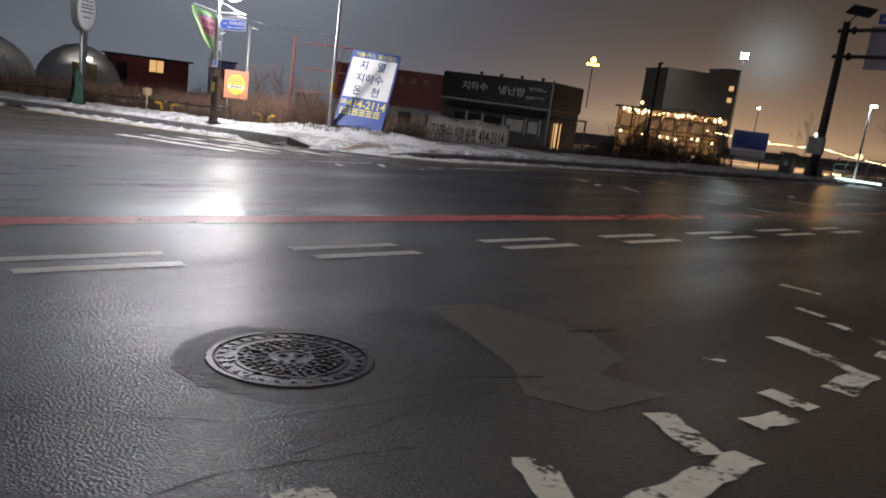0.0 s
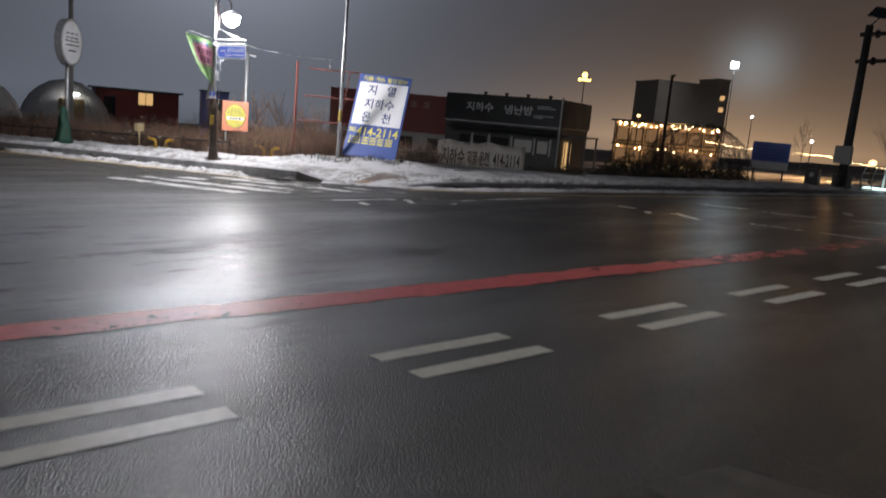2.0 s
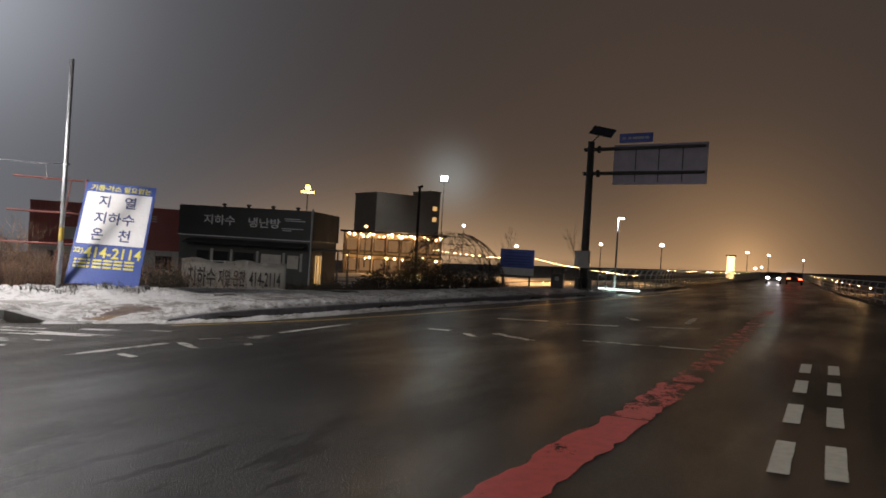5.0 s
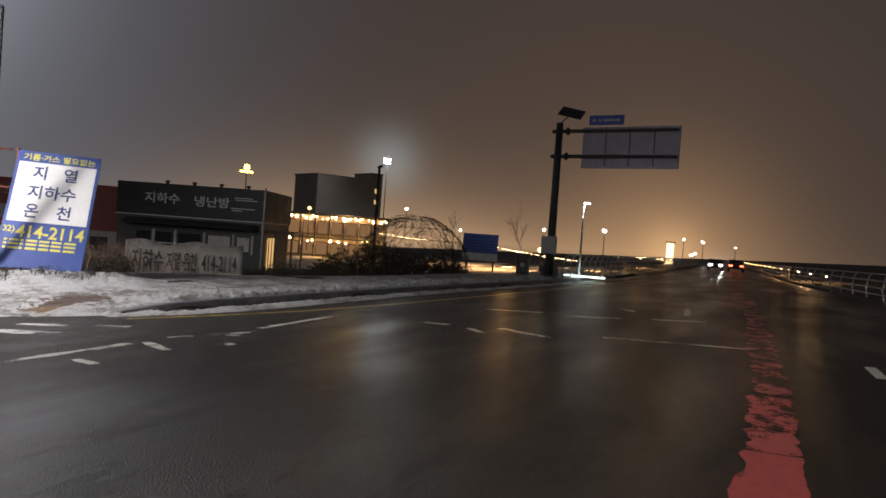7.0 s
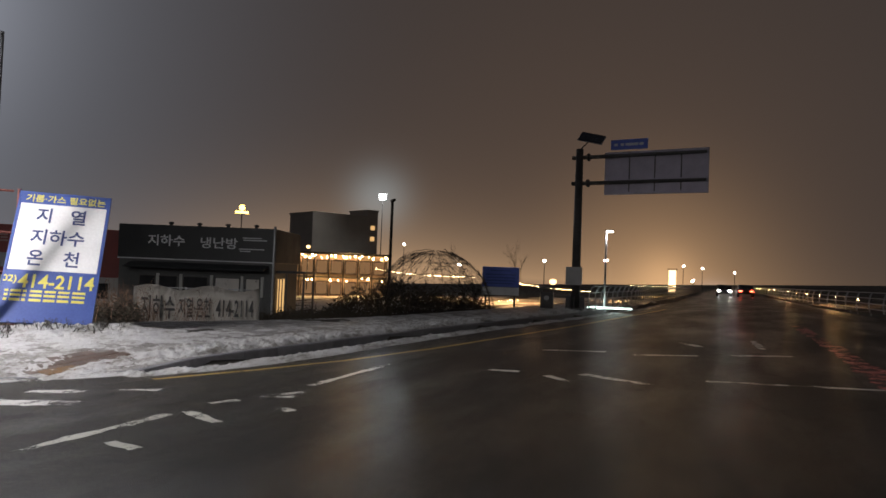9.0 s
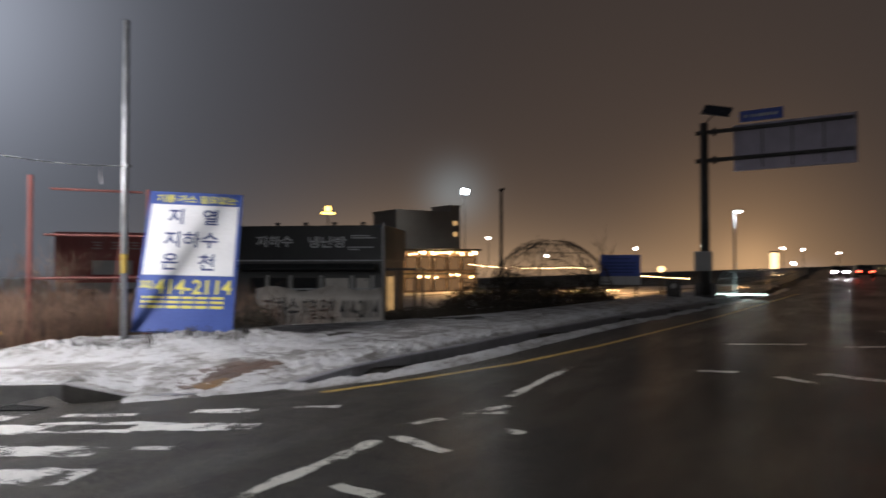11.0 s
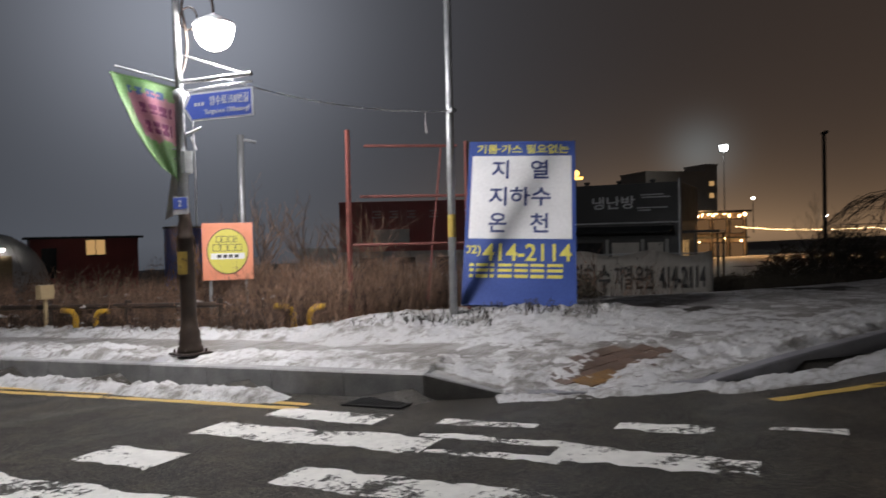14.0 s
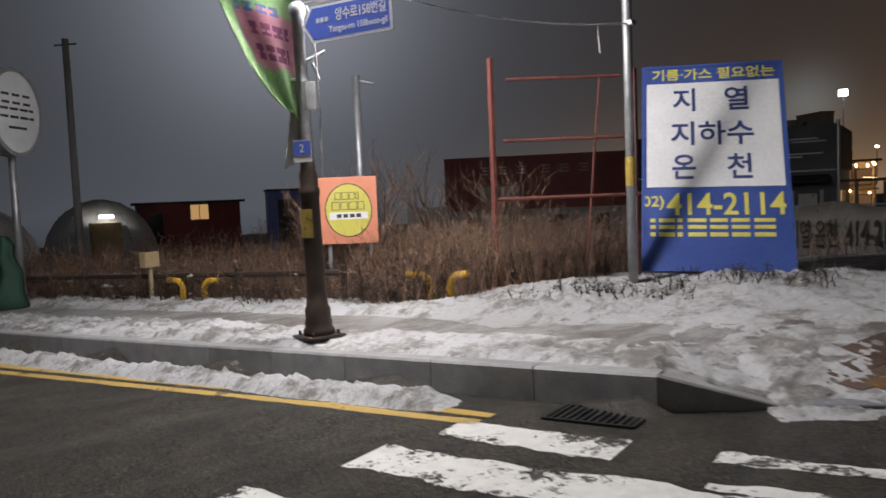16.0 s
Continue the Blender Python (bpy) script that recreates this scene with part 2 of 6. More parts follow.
M["dark_concrete"] = surface("dark_wet_concrete", (0.15, 0.15, 0.165), (0.24, 0.24, 0.26), (0.3, 0.6), scale=4, fine=60, bump=0.4, vary=0.06)
# haze over the far block is put into its pale wall colour
M["haze_wall"] = surface("haze_paled_wall", (0.50, 0.42, 0.35), (0.62, 0.53, 0.45), (0.7, 0.9), scale=0.3, fine=6)
def trodden(name, clean, grey, brown, cover, spread, stretch, bump_m):
    """Snow trodden underfoot: streaks and spots of slush in several sizes, grain and footprints as relief."""
    mat = bpy.data.materials.new(name)
    mat.use_nodes = True
    nt = nodes_of(mat)
    out, bsdf = nt.nodes.new("ShaderNodeOutputMaterial"), nt.nodes.new("ShaderNodeBsdfPrincipled")
    link(nt, bsdf.outputs[0], out.inputs[0])
    co = nt.nodes.new("ShaderNodeTexCoord").outputs["Object"]
    turn = nt.nodes.new("ShaderNodeMapping")
    turn.inputs["Rotation"].default_value = (0, 0, 0.75)
    turn.inputs["Scale"].default_value = (1, stretch, 1)
    link(nt, co, turn.inputs["Vector"])
    streak = math_node(nt, "ADD", math_node(nt, "MULTIPLY", noise_node(nt, turn.outputs[0], 1.3, 7, 0.68), 0.6), math_node(nt, "MULTIPLY", noise_node(nt, turn.outputs[0], 7.0, 6, 0.7), 0.4))
    fine, grain = noise_node(nt, co, 26, 5, 0.7), noise_node(nt, co, 110, 3, 0.6)
    col = mix_node(nt, ramp(nt, fine, 0.3, 0.7), tuple(c * 0.78 for c in clean), clean)
    col = mix_node(nt, ramp(nt, streak, cover, cover + spread), col, grey)
    col = mix_node(nt, ramp(nt, noise_node(nt, turn.outputs[0], 3.1, 7, 0.72), 0.60, 0.70, 0.0, 0.85), col, brown)
    link(nt, col, bsdf.inputs["Base Color"])
    link(nt, ramp(nt, streak, cover, cover + spread, 0.62, 0.34), bsdf.inputs["Roughness"])
    bn = nt.nodes.new("ShaderNodeBump")
    bn.inputs["Strength"].default_value, bn.inputs["Distance"].default_value = 0.9, bump_m
    link(nt, math_node(nt, "ADD", math_node(nt, "ADD", fine, math_node(nt, "MULTIPLY", streak, -1.5)), math_node(nt, "MULTIPLY", grain, 0.3)), bn.inputs["Height"])
    link(nt, bn.outputs[0], bsdf.inputs["Normal"])
    return mat


M["snow"] = trodden("trodden_snow", (0.66, 0.66, 0.66), (0.24, 0.225, 0.205), (0.15, 0.118, 0.094), 0.485, 0.09, 1.6, 0.04)
M["concrete"] = surface("kerb_concrete", (0.22, 0.22, 0.22), (0.38, 0.375, 0.365), (0.45, 0.75), scale=4, fine=70, bump=0.4, vary=0.06)
M["paver"] = surface("brown_paver", (0.085, 0.060, 0.048), (0.16, 0.108, 0.082), (0.25, 0.45), scale=6, fine=80, bump=0.4, vary=0.25)
M["tactile"] = surface("yellow_tactile_tile", (0.11, 0.066, 0.032), (0.24, 0.135, 0.05), (0.3, 0.5), scale=6, fine=80, bump=0.3, vary=0.15)
M["slush"] = trodden("slushy_pavement", (0.40, 0.39, 0.375), (0.13, 0.116, 0.102), (0.12, 0.088, 0.065), 0.47, 0.10, 2.2, 0.02)
M["soil"] = surface("dark_field_soil", (0.022, 0.019, 0.015), (0.06, 0.052, 0.04), (0.7, 0.9), scale=0.5, fine=9, bump=0.8, bump_m=0.05, rust=(0.42, 0.42, 0.42), rust_at=0.575)
M["iron"] = surface("cast_iron", (0.018, 0.016, 0.015), (0.05, 0.046, 0.043), (0.22, 0.42), metal=0.5, scale=9, fine=70, bump=0.9, bump_m=0.004, rust=(0.05, 0.032, 0.022))
M["dark_iron"] = surface("dark_grate_iron", (0.02, 0.02, 0.02), (0.05, 0.05, 0.05), (0.4, 0.6), metal=0.5, scale=9)
M["brown_post"] = surface("brown_painted_iron", (0.030, 0.021, 0.016), (0.06, 0.042, 0.032), (0.35, 0.5), scale=5, fine=50)
M["galv"] = surface("galvanised_steel", (0.30, 0.31, 0.32), (0.46, 0.47, 0.48), (0.35, 0.5), metal=0.6, scale=7, fine=40, rust=(0.28, 0.2, 0.14), rust_at=0.7)
M["gantry"] = surface("dark_grey_steel", (0.045, 0.042, 0.04), (0.09, 0.085, 0.08), (0.4, 0.6), scale=3, fine=40)
M["sign_back"] = surface("aluminium_sign_back", (0.40, 0.37, 0.46), (0.54, 0.50, 0.60), (0.4, 0.55), metal=0.2, scale=1.5, fine=30)
M["sign_blue"] = surface("blue_sign_sheet", (0.085, 0.14, 0.54), (0.11, 0.175, 0.62), (0.3, 0.45), scale=2.5, fine=30, bump=0.05)
M["board_blue"] = surface("blue_printed_vinyl", (0.034, 0.066, 0.25), (0.052, 0.098, 0.33), (0.4, 0.55), scale=1.3, fine=20, bump=0.05)
M["board_white"] = surface("white_printed_vinyl", (0.62, 0.62, 0.62), (0.80, 0.80, 0.80), (0.4, 0.55), scale=0.9, fine=20, bump=0.05)
M["navy_print"] = surface("navy_print", (0.03, 0.045, 0.14), (0.045, 0.065, 0.19), (0.45, 0.6), scale=3)
M["yellow_print"] = surface("yellow_print", (0.62, 0.55, 0.10), (0.78, 0.70, 0.16), (0.45, 0.6), scale=3)
M["white_print"] = surface("white_print", (0.62, 0.63, 0.64), (0.80, 0.81, 0.82), (0.45, 0.6), scale=3)
M["faded_red_print"] = surface("faded_pink_print", (0.40, 0.25, 0.24), (0.52, 0.34, 0.32), (0.5, 0.65), scale=2)
M["grey_print"] = surface("grey_white_print", (0.55, 0.57, 0.58), (0.70, 0.72, 0.73), (0.5, 0.65), scale=2)
M["black_print"] = surface("black_print", (0.03, 0.03, 0.03), (0.06, 0.06, 0.06), (0.5, 0.65), scale=3)
M["orange_panel"] = surface("orange_sign_panel", (0.60, 0.215, 0.125), (0.70, 0.27, 0.165), (0.4, 0.55), scale=3, fine=40, bump=0.05)
M["yellow_panel"] = surface("yellow_sign_disc", (0.52, 0.47, 0.085), (0.62, 0.56, 0.12), (0.4, 0.55), scale=3, fine=40, bump=0.05)
M["red_steel"] = surface("red_oxide_steel", (0.13, 0.042, 0.035), (0.21, 0.068, 0.055), (0.45, 0.65), scale=5, fine=50, rust=(0.1, 0.06, 0.045))
M["red_wall"] = surface("red_container_paint", (0.24, 0.045, 0.040), (0.34, 0.070, 0.060), (0.45, 0.65), scale=0.8, fine=20, rust=(0.1, 0.04, 0.03), rust_at=0.68)
M["black_wall"] = surface("black_cladding", (0.016, 0.018, 0.019), (0.032, 0.035, 0.036), (0.4, 0.6), scale=0.9, fine=20)
M["grey_wall"] = surface("grey_cladding", (0.055, 0.058, 0.058), (0.10, 0.104, 0.104), (0.45, 0.65), scale=0.7, fine=15, rust=(0.06, 0.055, 0.05))
M["white_wall"] = surface("dull_white_panel", (0.38, 0.38, 0.37), (0.52, 0.52, 0.50), (0.5, 0.65), scale=1, fine=25, rust=(0.25, 0.23, 0.2), rust_at=0.66)
M["banner"] = surface("cream_banner_cloth", (0.52, 0.50, 0.46), (0.68, 0.65, 0.60), (0.6, 0.8), scale=1.2, fine=25, rust=(0.17, 0.16, 0.14))
M["glass"] = surface("dark_window_glass", (0.02, 0.022, 0.024), (0.035, 0.037, 0.04), (0.05, 0.15), scale=2)
M["rubber"] = surface("black_rubber", (0.015, 0.015, 0.015), (0.03, 0.03, 0.03), (0.6, 0.8), scale=8)
M["car_paint"] = surface("grey_car_paint", (0.08, 0.08, 0.085), (0.12, 0.12, 0.125), (0.2, 0.3), metal=0.4, scale=2)
M["yellow_pipe"] = surface("yellow_pipe_paint", (0.55, 0.30, 0.02), (0.70, 0.42, 0.04), (0.4, 0.55), scale=6, rust=(0.2, 0.12, 0.05))
M["plank"] = surface("pale_wood", (0.34, 0.255, 0.14), (0.46, 0.35, 0.20), (0.5, 0.7), scale=5)
M["dry_stem"] = surface("dry_brown_stems", (0.110, 0.070, 0.050), (0.32, 0.20, 0.135), (0.7, 0.9), scale=1.1, fine=30, vary=0.75, shoots=True)
M["dark_leaf"] = surface("dark_winter_foliage", (0.035, 0.028, 0.020), (0.085, 0.070, 0.048), (0.7, 0.9), scale=3, fine=20)
M["bark"] = surface("dark_bark", (0.02, 0.017, 0.014), (0.05, 0.042, 0.035), (0.8, 0.9), scale=3, fine=20)
M["bramble"] = surface("bramble_canes", (0.060, 0.040, 0.030), (0.14, 0.092, 0.066), (0.7, 0.9), scale=2, fine=20, vary=0.5, shoots=True)
M["wire"] = surface("rusty_wire", (0.07, 0.055, 0.045), (0.13, 0.10, 0.08), (0.5, 0.7), scale=3)
M["pale_wire"] = surface("pale_cable", (0.45, 0.45, 0.46), (0.6, 0.6, 0.61), (0.5, 0.7), scale=3)
M["tent"] = surface("pale_dome_sheet", (0.55, 0.57, 0.60), (0.70, 0.72, 0.75), (0.6, 0.8), scale=1, fine=15)
M["green_net"] = surface("green_net_cloth", (0.015, 0.05, 0.033), (0.028, 0.085, 0.055), (0.7, 0.9), scale=4)
M["solar"] = surface("solar_cell_glass", (0.015, 0.017, 0.03), (0.03, 0.033, 0.05), (0.15, 0.25), scale=6)
M["mustard"] = surface("mustard_paper", (0.30, 0.20, 0.035), (0.48, 0.34, 0.07), (0.6, 0.8), scale=9, fine=40, rust=(0.12, 0.09, 0.04), rust_at=0.58)
M["flag_green"] = surface("green_flag_cloth", (0.22, 0.44, 0.16), (0.42, 0.58, 0.34), (0.7, 0.85), scale=2.2, fine=30, rust=(0.55, 0.60, 0.50), rust_at=0.60)
M["flag_pink"] = surface("pink_flag_cloth", (0.58, 0.26, 0.34), (0.70, 0.42, 0.48), (0.7, 0.85), scale=2.5, fine=30)
M["flag_plum"] = surface("plum_flag_print", (0.24, 0.07, 0.16), (0.34, 0.11, 0.22), (0.7, 0.85), scale=4)
M["flag_blue"] = surface("blue_flag_print", (0.10, 0.16, 0.38), (0.16, 0.24, 0.46), (0.7, 0.85), scale=4)
M["cafe_wall"] = surface("pinkish_plaster_wall", (0.42, 0.33, 0.26), (0.55, 0.44, 0.35), (0.7, 0.9), scale=0.6, fine=12)
# fog in front of the far trees is put into this pale twig colour
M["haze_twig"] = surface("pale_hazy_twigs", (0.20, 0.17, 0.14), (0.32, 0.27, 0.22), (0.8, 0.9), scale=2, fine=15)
M["lamp_white"] = glow("lamp_globe_light", (1.0, 0.97, 0.92), 120)
M["flood"] = glow("floodlight_glow", (0.86, 0.96, 1.0), 80)
M["street_led"] = glow("street_lamp_glow", (0.92, 0.98, 1.0), 70)
M["warm_bulb"] = glow("warm_bulb_glow", (1.0, 0.62, 0.26), 32)
M["warm_window"] = glow("warm_window_glow", (1.0, 0.60, 0.24), 0.55)
M["warm_bright"] = glow("warm_lantern_glow", (1.0, 0.62, 0.26), 2.6)
M["pillar_glow"] = glow("lantern_pillar_glow", (1.0, 0.66, 0.32), 2.2)
M["amber"] = glow("amber_sign_glow", (1.0, 0.62, 0.12), 5)
M["headlight"] = glow("headlight_glow", (1.0, 0.98, 0.94), 110)
M["taillight"] = glow("taillight_glow", (1.0, 0.06, 0.03), 14)
M["dim_window"] = glow("dim_window_glow", (1.0, 0.55, 0.25), 0.16)
M["cool_strip"] = glow("cool_strip_glow", (0.75, 1.0, 0.92), 2.2)
M["far_white"] = glow("far_lamp_glow", (1.0, 0.93, 0.8), 40)


# ---- mesh helpers ----
def mesh_of(name, bm, mat, smooth=False):
    me = bpy.data.meshes.new(name)
    bm.to_mesh(me)
    bm.free()
    if smooth:
        for p in me.polygons:
            p.use_smooth = True
    me.materials.append(mat)
    return me


def part(name, bm, mat, parent, label="", smooth=False, m=None):
    ob = new(name, mesh_of(name, bm, mat, smooth))
    ob.parent = parent
    if m is not None:
        ob.matrix_basis = m
    return tagged(ob, label)


def thing(name, at, yaw=0.0, label="", category="", group="", tilt=None):
    ob = new(name)
    ob.empty_display_size = 0.1
    ob.matrix_world = Matrix.Translation(at) @ (tilt or Matrix()) @ Matrix.Rotation(radians(yaw), 4, "Z")
    return tagged(ob, label, category, group)


def setting(name, bm, mat, label, category, kind="structure", m=None, smooth=False):
    ob = new(name, mesh_of(name, bm, mat, smooth))
    ob.matrix_world = m if m is not None else Matrix()
    return tagged(ob, label, category, "", kind)


def box(bm, cx, cy, cz, sx, sy, sz, rot=None, bevel=0.0):
    m = Matrix.Translation((cx, cy, cz)) @ (rot or Matrix()) @ Matrix.Diagonal((sx, sy, sz, 1))
    made = bmesh.ops.create_cube(bm, size=1, matrix=m)["verts"]
    if bevel:
        edges = list({e for v in made for e in v.link_edges})
        bmesh.ops.bevel(bm, geom=edges, offset=bevel, segments=2, affect="EDGES", profile=0.7)
    return bm


def new_box(*a, **k):
    return box(bmesh.new(), *a, **k)


def rod(bm, p0, p1, r0, r1=None, seg=10, caps=True):
    """A round or tapered rod from p0 to p1."""
    p0, p1 = Vector(p0), Vector(p1)
    r1 = r0 if r1 is None else r1
    q = (p1 - p0).to_track_quat("Z", "Y").to_matrix()
    rings = []
    for p, r in ((p0, r0), (p1, r1)):
        rings.append([bm.verts.new(p + q @ Vector((r * math.cos(6.28319 * i / seg), r * math.sin(6.28319 * i / seg), 0))) for i in range(seg)])
    for i in range(seg):
        bm.faces.new((rings[0][i], rings[0][(i + 1) % seg], rings[1][(i + 1) % seg], rings[1][i]))
    if caps:
        bm.faces.new(rings[0][::-1])
        bm.faces.new(rings[1])
    return bm


def tube(bm, pts, r, seg=8):
    pts = [Vector(p) for p in pts]
    rings = []
    for i, p in enumerate(pts):
        d = (pts[min(i + 1, len(pts) - 1)] - pts[max(i - 1, 0)]).normalized()
        q = d.to_track_quat("Z", "Y").to_matrix()
        rings.append([bm.verts.new(p + q @ Vector((r * math.cos(6.28319 * k / seg), r * math.sin(6.28319 * k / seg), 0))) for k in range(seg)])
    for a, b in zip(rings, rings[1:]):
        # match the nearest start so that the skin does not twist
        k0 = min(range(seg), key=lambda k: (b[k].co - a[0].co).length)
        for k in range(seg):
            bm.faces.new((a[k], a[(k + 1) % seg], b[(k + 1 + k0) % seg], b[(k + k0) % seg]))
    bm.faces.new(rings[0][::-1])
    bm.faces.new(rings[-1])
    return bm


def lathe(bm, profile, seg=20, at=(0, 0, 0)):
    """Turned shape: profile rows of (radius, height)."""
    rings = []
    for r, h in profile:
        rings.append([bm.verts.new((at[0] + r * math.cos(6.28319 * k / seg), at[1] + r * math.sin(6.28319 * k / seg), at[2] + h)) for k in range(seg)])
    for a, b in zip(rings, rings[1:]):
        for k in range(seg):
            bm.faces.new((a[k], a[(k + 1) % seg], b[(k + 1) % seg], b[k]))
    bm.faces.new(rings[0][::-1])
    bm.faces.new(rings[-1])
    return bm


def slab(bm, outline, z0, z1):
    """A flat piece of the given outline between two heights."""
    lo = [bm.verts.new((x, y, z0)) for x, y in outline]
    hi = [bm.verts.new((x, y, z1)) for x, y in outline]
    n = len(outline)
    bm.faces.new(hi)
    bm.faces.new(lo[::-1])
    for i in range(n):
        bm.faces.new((lo[i], lo[(i + 1) % n], hi[(i + 1) % n], hi[i]))
    bmesh.ops.recalc_face_normals(bm, faces=bm.faces[:])
    return bm


def ball(bm, at, r, seg=10, squash=1.0):
    bmesh.ops.create_uvsphere(bm, u_segments=seg, v_segments=max(4, seg // 2 + 1), radius=r, matrix=Matrix.Translation(at) @ Matrix.Diagonal((1, 1, squash, 1)))
    return bm


def raw(name, verts, faces, mat, m=None, smooth=False):
    me = bpy.data.meshes.new(name)
    me.from_pydata(verts, [], faces)
    me.materials.append(mat)
    if smooth:
        for p in me.polygons:
            p.use_smooth = True
    ob = new(name, me)
    if m is not None:
        ob.matrix_world = m
    return ob


def letters(text, width, height, depth=0.004):
    """Lettering as a mesh, filling width x height, standing in the xz plane, centred on the origin, facing -y."""
    cu = bpy.data.curves.new("letters", "FONT")
    cu.body, cu.extrude, cu.resolution_u, cu.offset = text, 0.02, 3, 0.016
    tmp = bpy.data.objects.new("letters", cu)
    scene.collection.objects.link(tmp)
    me = bpy.data.meshes.new_from_object(tmp.evaluated_get(bpy.context.evaluated_depsgraph_get()))
    bpy.data.objects.remove(tmp)
    bpy.data.curves.remove(cu)
    bm = bmesh.new()
    bm.from_mesh(me)
    bpy.data.meshes.remove(me)
    xs, ys = [v.co.x for v in bm.verts], [v.co.y for v in bm.verts]
    cx, cy, sx, sy = (min(xs) + max(xs)) / 2, (min(ys) + max(ys)) / 2, width / (max(xs) - min(xs)), height / (max(ys) - min(ys))
    for v in bm.verts:
        x, y, z = v.co
        v.co = ((x - cx) * sx, -z / 0.02 * depth, (y - cy) * sy)
    return bm


def noise2(x, y, s=1.0, k=0.0):
    return noise.noise(Vector((x * s, y * s, k)))


# ---- the large structure ----
KERB = [(-0.7, 60.0), (11.87, 20.0), (12.45, 19.4), (13.0, 18.75), (14.1, 17.95), (15.0, 17.55), (16.2, 17.3), (18.2, 17.05), (21.0, 16.85),
        (26.0, 16.3), (36.0, 14.8), (50.0, 13.0), (80.0, 11.5), (150.0, 9.5), (420.0, 2.0)]
KTOP = [0.28, 0.28, 0.03, 0.02, 0.03, 0.16, 0.20, 0.20, 0.20, 0.20, 0.20, 0.20, 0.20, 0.20, 0.20]


def smooth(a, b, x):
    t = min(1.0, max(0.0, (x - a) / (b - a)))
    return t * t * (3 - 2 * t)


def kerb_near(x, y):
    """Signed distance behind the kerb line, the length run along it and the kerb's height there."""
    best, run = (1e9, 0, 0, 1), 0.0
    for i, ((ax, ay), (bx, by)) in enumerate(zip(KERB, KERB[1:])):
        dx, dy = bx - ax, by - ay
        ln = math.hypot(dx, dy)
        u = min(1.0, max(0.0, ((x - ax) * dx + (y - ay) * dy) / (ln * ln)))
        px, py = x - ax - u * dx, y - ay - u * dy
        d = math.hypot(px, py)
        if d < best[0] - 1e-9:
            best = (d, run + u * ln, KTOP[i] + u * (KTOP[i + 1] - KTOP[i]), 1 if dx * py - dy * px > 0 else -1)
        run += ln
    return best[0] * best[3], best[1], best[2]


def land(x, y, d=None, top=None):
    """Height of the pavement and the fields behind it above the road plane."""
    if d is None:
        d, _, top = kerb_near(x, y)
    if d < 0:
        return -0.15
    h = top - 0.02 + (0.36 - top) * smooth(0.0, 2.2, d) + 0.12 * smooth(2.5, 5.0, d)
    far = smooth(19, 30, x) * smooth(2.5, 9, d)
    return h + (-0.45 - h) * far


def axis(lo, a, b, hi, step, coarse):
    out, v = [], a
    while v < b:
        out.append(v)
        v += step
    w, s = b, step
    right = []
    while w < hi:
        right.append(w)
        s *= coarse
        w += s
    v, s, left = a, step, []
    while v > lo:
        s *= coarse
        v -= s
        left.append(v)
    return left[::-1] + out + right + [hi + 1]


def field(name, xs, ys, height, keep, mat, label, category, kind="structure", flush=None):
    """A height field over a grid; keep(d) picks the cells by distance behind the kerb."""
    verts, ds = [], []
    for y in ys:
        for x in xs:
            d, run, top = kerb_near(x, y)
            verts.append((x, y, height(x, y, d, run, top)))
            ds.append(d)
    nx, faces = len(xs), []
    for j in range(len(ys) - 1):
        for i in range(nx - 1):
            q = (j * nx + i, j * nx + i + 1, (j + 1) * nx + i + 1, (j + 1) * nx + i)
            if keep(*(ds[k] for k in q)) and (flush is None or min(ds[k] for k in q) > 0.02 or max(ds[k] for k in q) < -0.02 or flush[0] < xs[i] < flush[1]):
                faces.append(q)
    return tagged(raw(name, verts, faces, mat, TILT, True), label, category, "", kind)


field("ground", axis(-2500, -2, 48, 3000, 0.7, 1.22), axis(-2500, 14, 50, 3000, 0.7, 1.22),
      lambda x, y, d, run, top: (land(x, y, d, top) - 0.04 + (0.10 * noise2(x, y, 0.35) + 0.05 * noise2(x, y, 1.3) if d > 3 else 0.0)),
      lambda *d: True, M["soil"], "dark winter field soil with thin snow remains behind the pavement", "ground")

bm = bmesh.new()
outline = KERB + [(420, -140), (-140, -140), (-140, 60)]
bm.faces.new([bm.verts.new((x, y, 0)) for x, y in outline])
bmesh.ops.triangulate(bm, faces=bm.faces[:])
bmesh.ops.recalc_face_normals(bm, faces=bm.faces[:])
for f in bm.faces:
    if f.normal.z < 0:
        f.normal_flip()
road = setting("road", bm, M["asphalt"], "wet dark asphalt junction shining under the street lamp", "road", m=TILT)

bm = bmesh.new()
slab(bm, [(31, 1.2), (60, 2.2), (150, 2.6), (420, -6), (420, -130), (31, -130)], -0.1, 0.14)
setting("verge", bm, M["soil"], "dark earth verge along the far road edge", "verge", m=TILT)


field("pavement", [7 + 0.3 * i for i in range(170)], [13 + 0.3 * i for i in range(110)],
      lambda x, y, d, run, top: (land(x, y, d, top) if d > 0.0 else -0.1),
      lambda *d: min(d) > 0.0 and max(d) < 6.5, M["slush"], "wet trodden pavement with slush at the corner", "pavement")


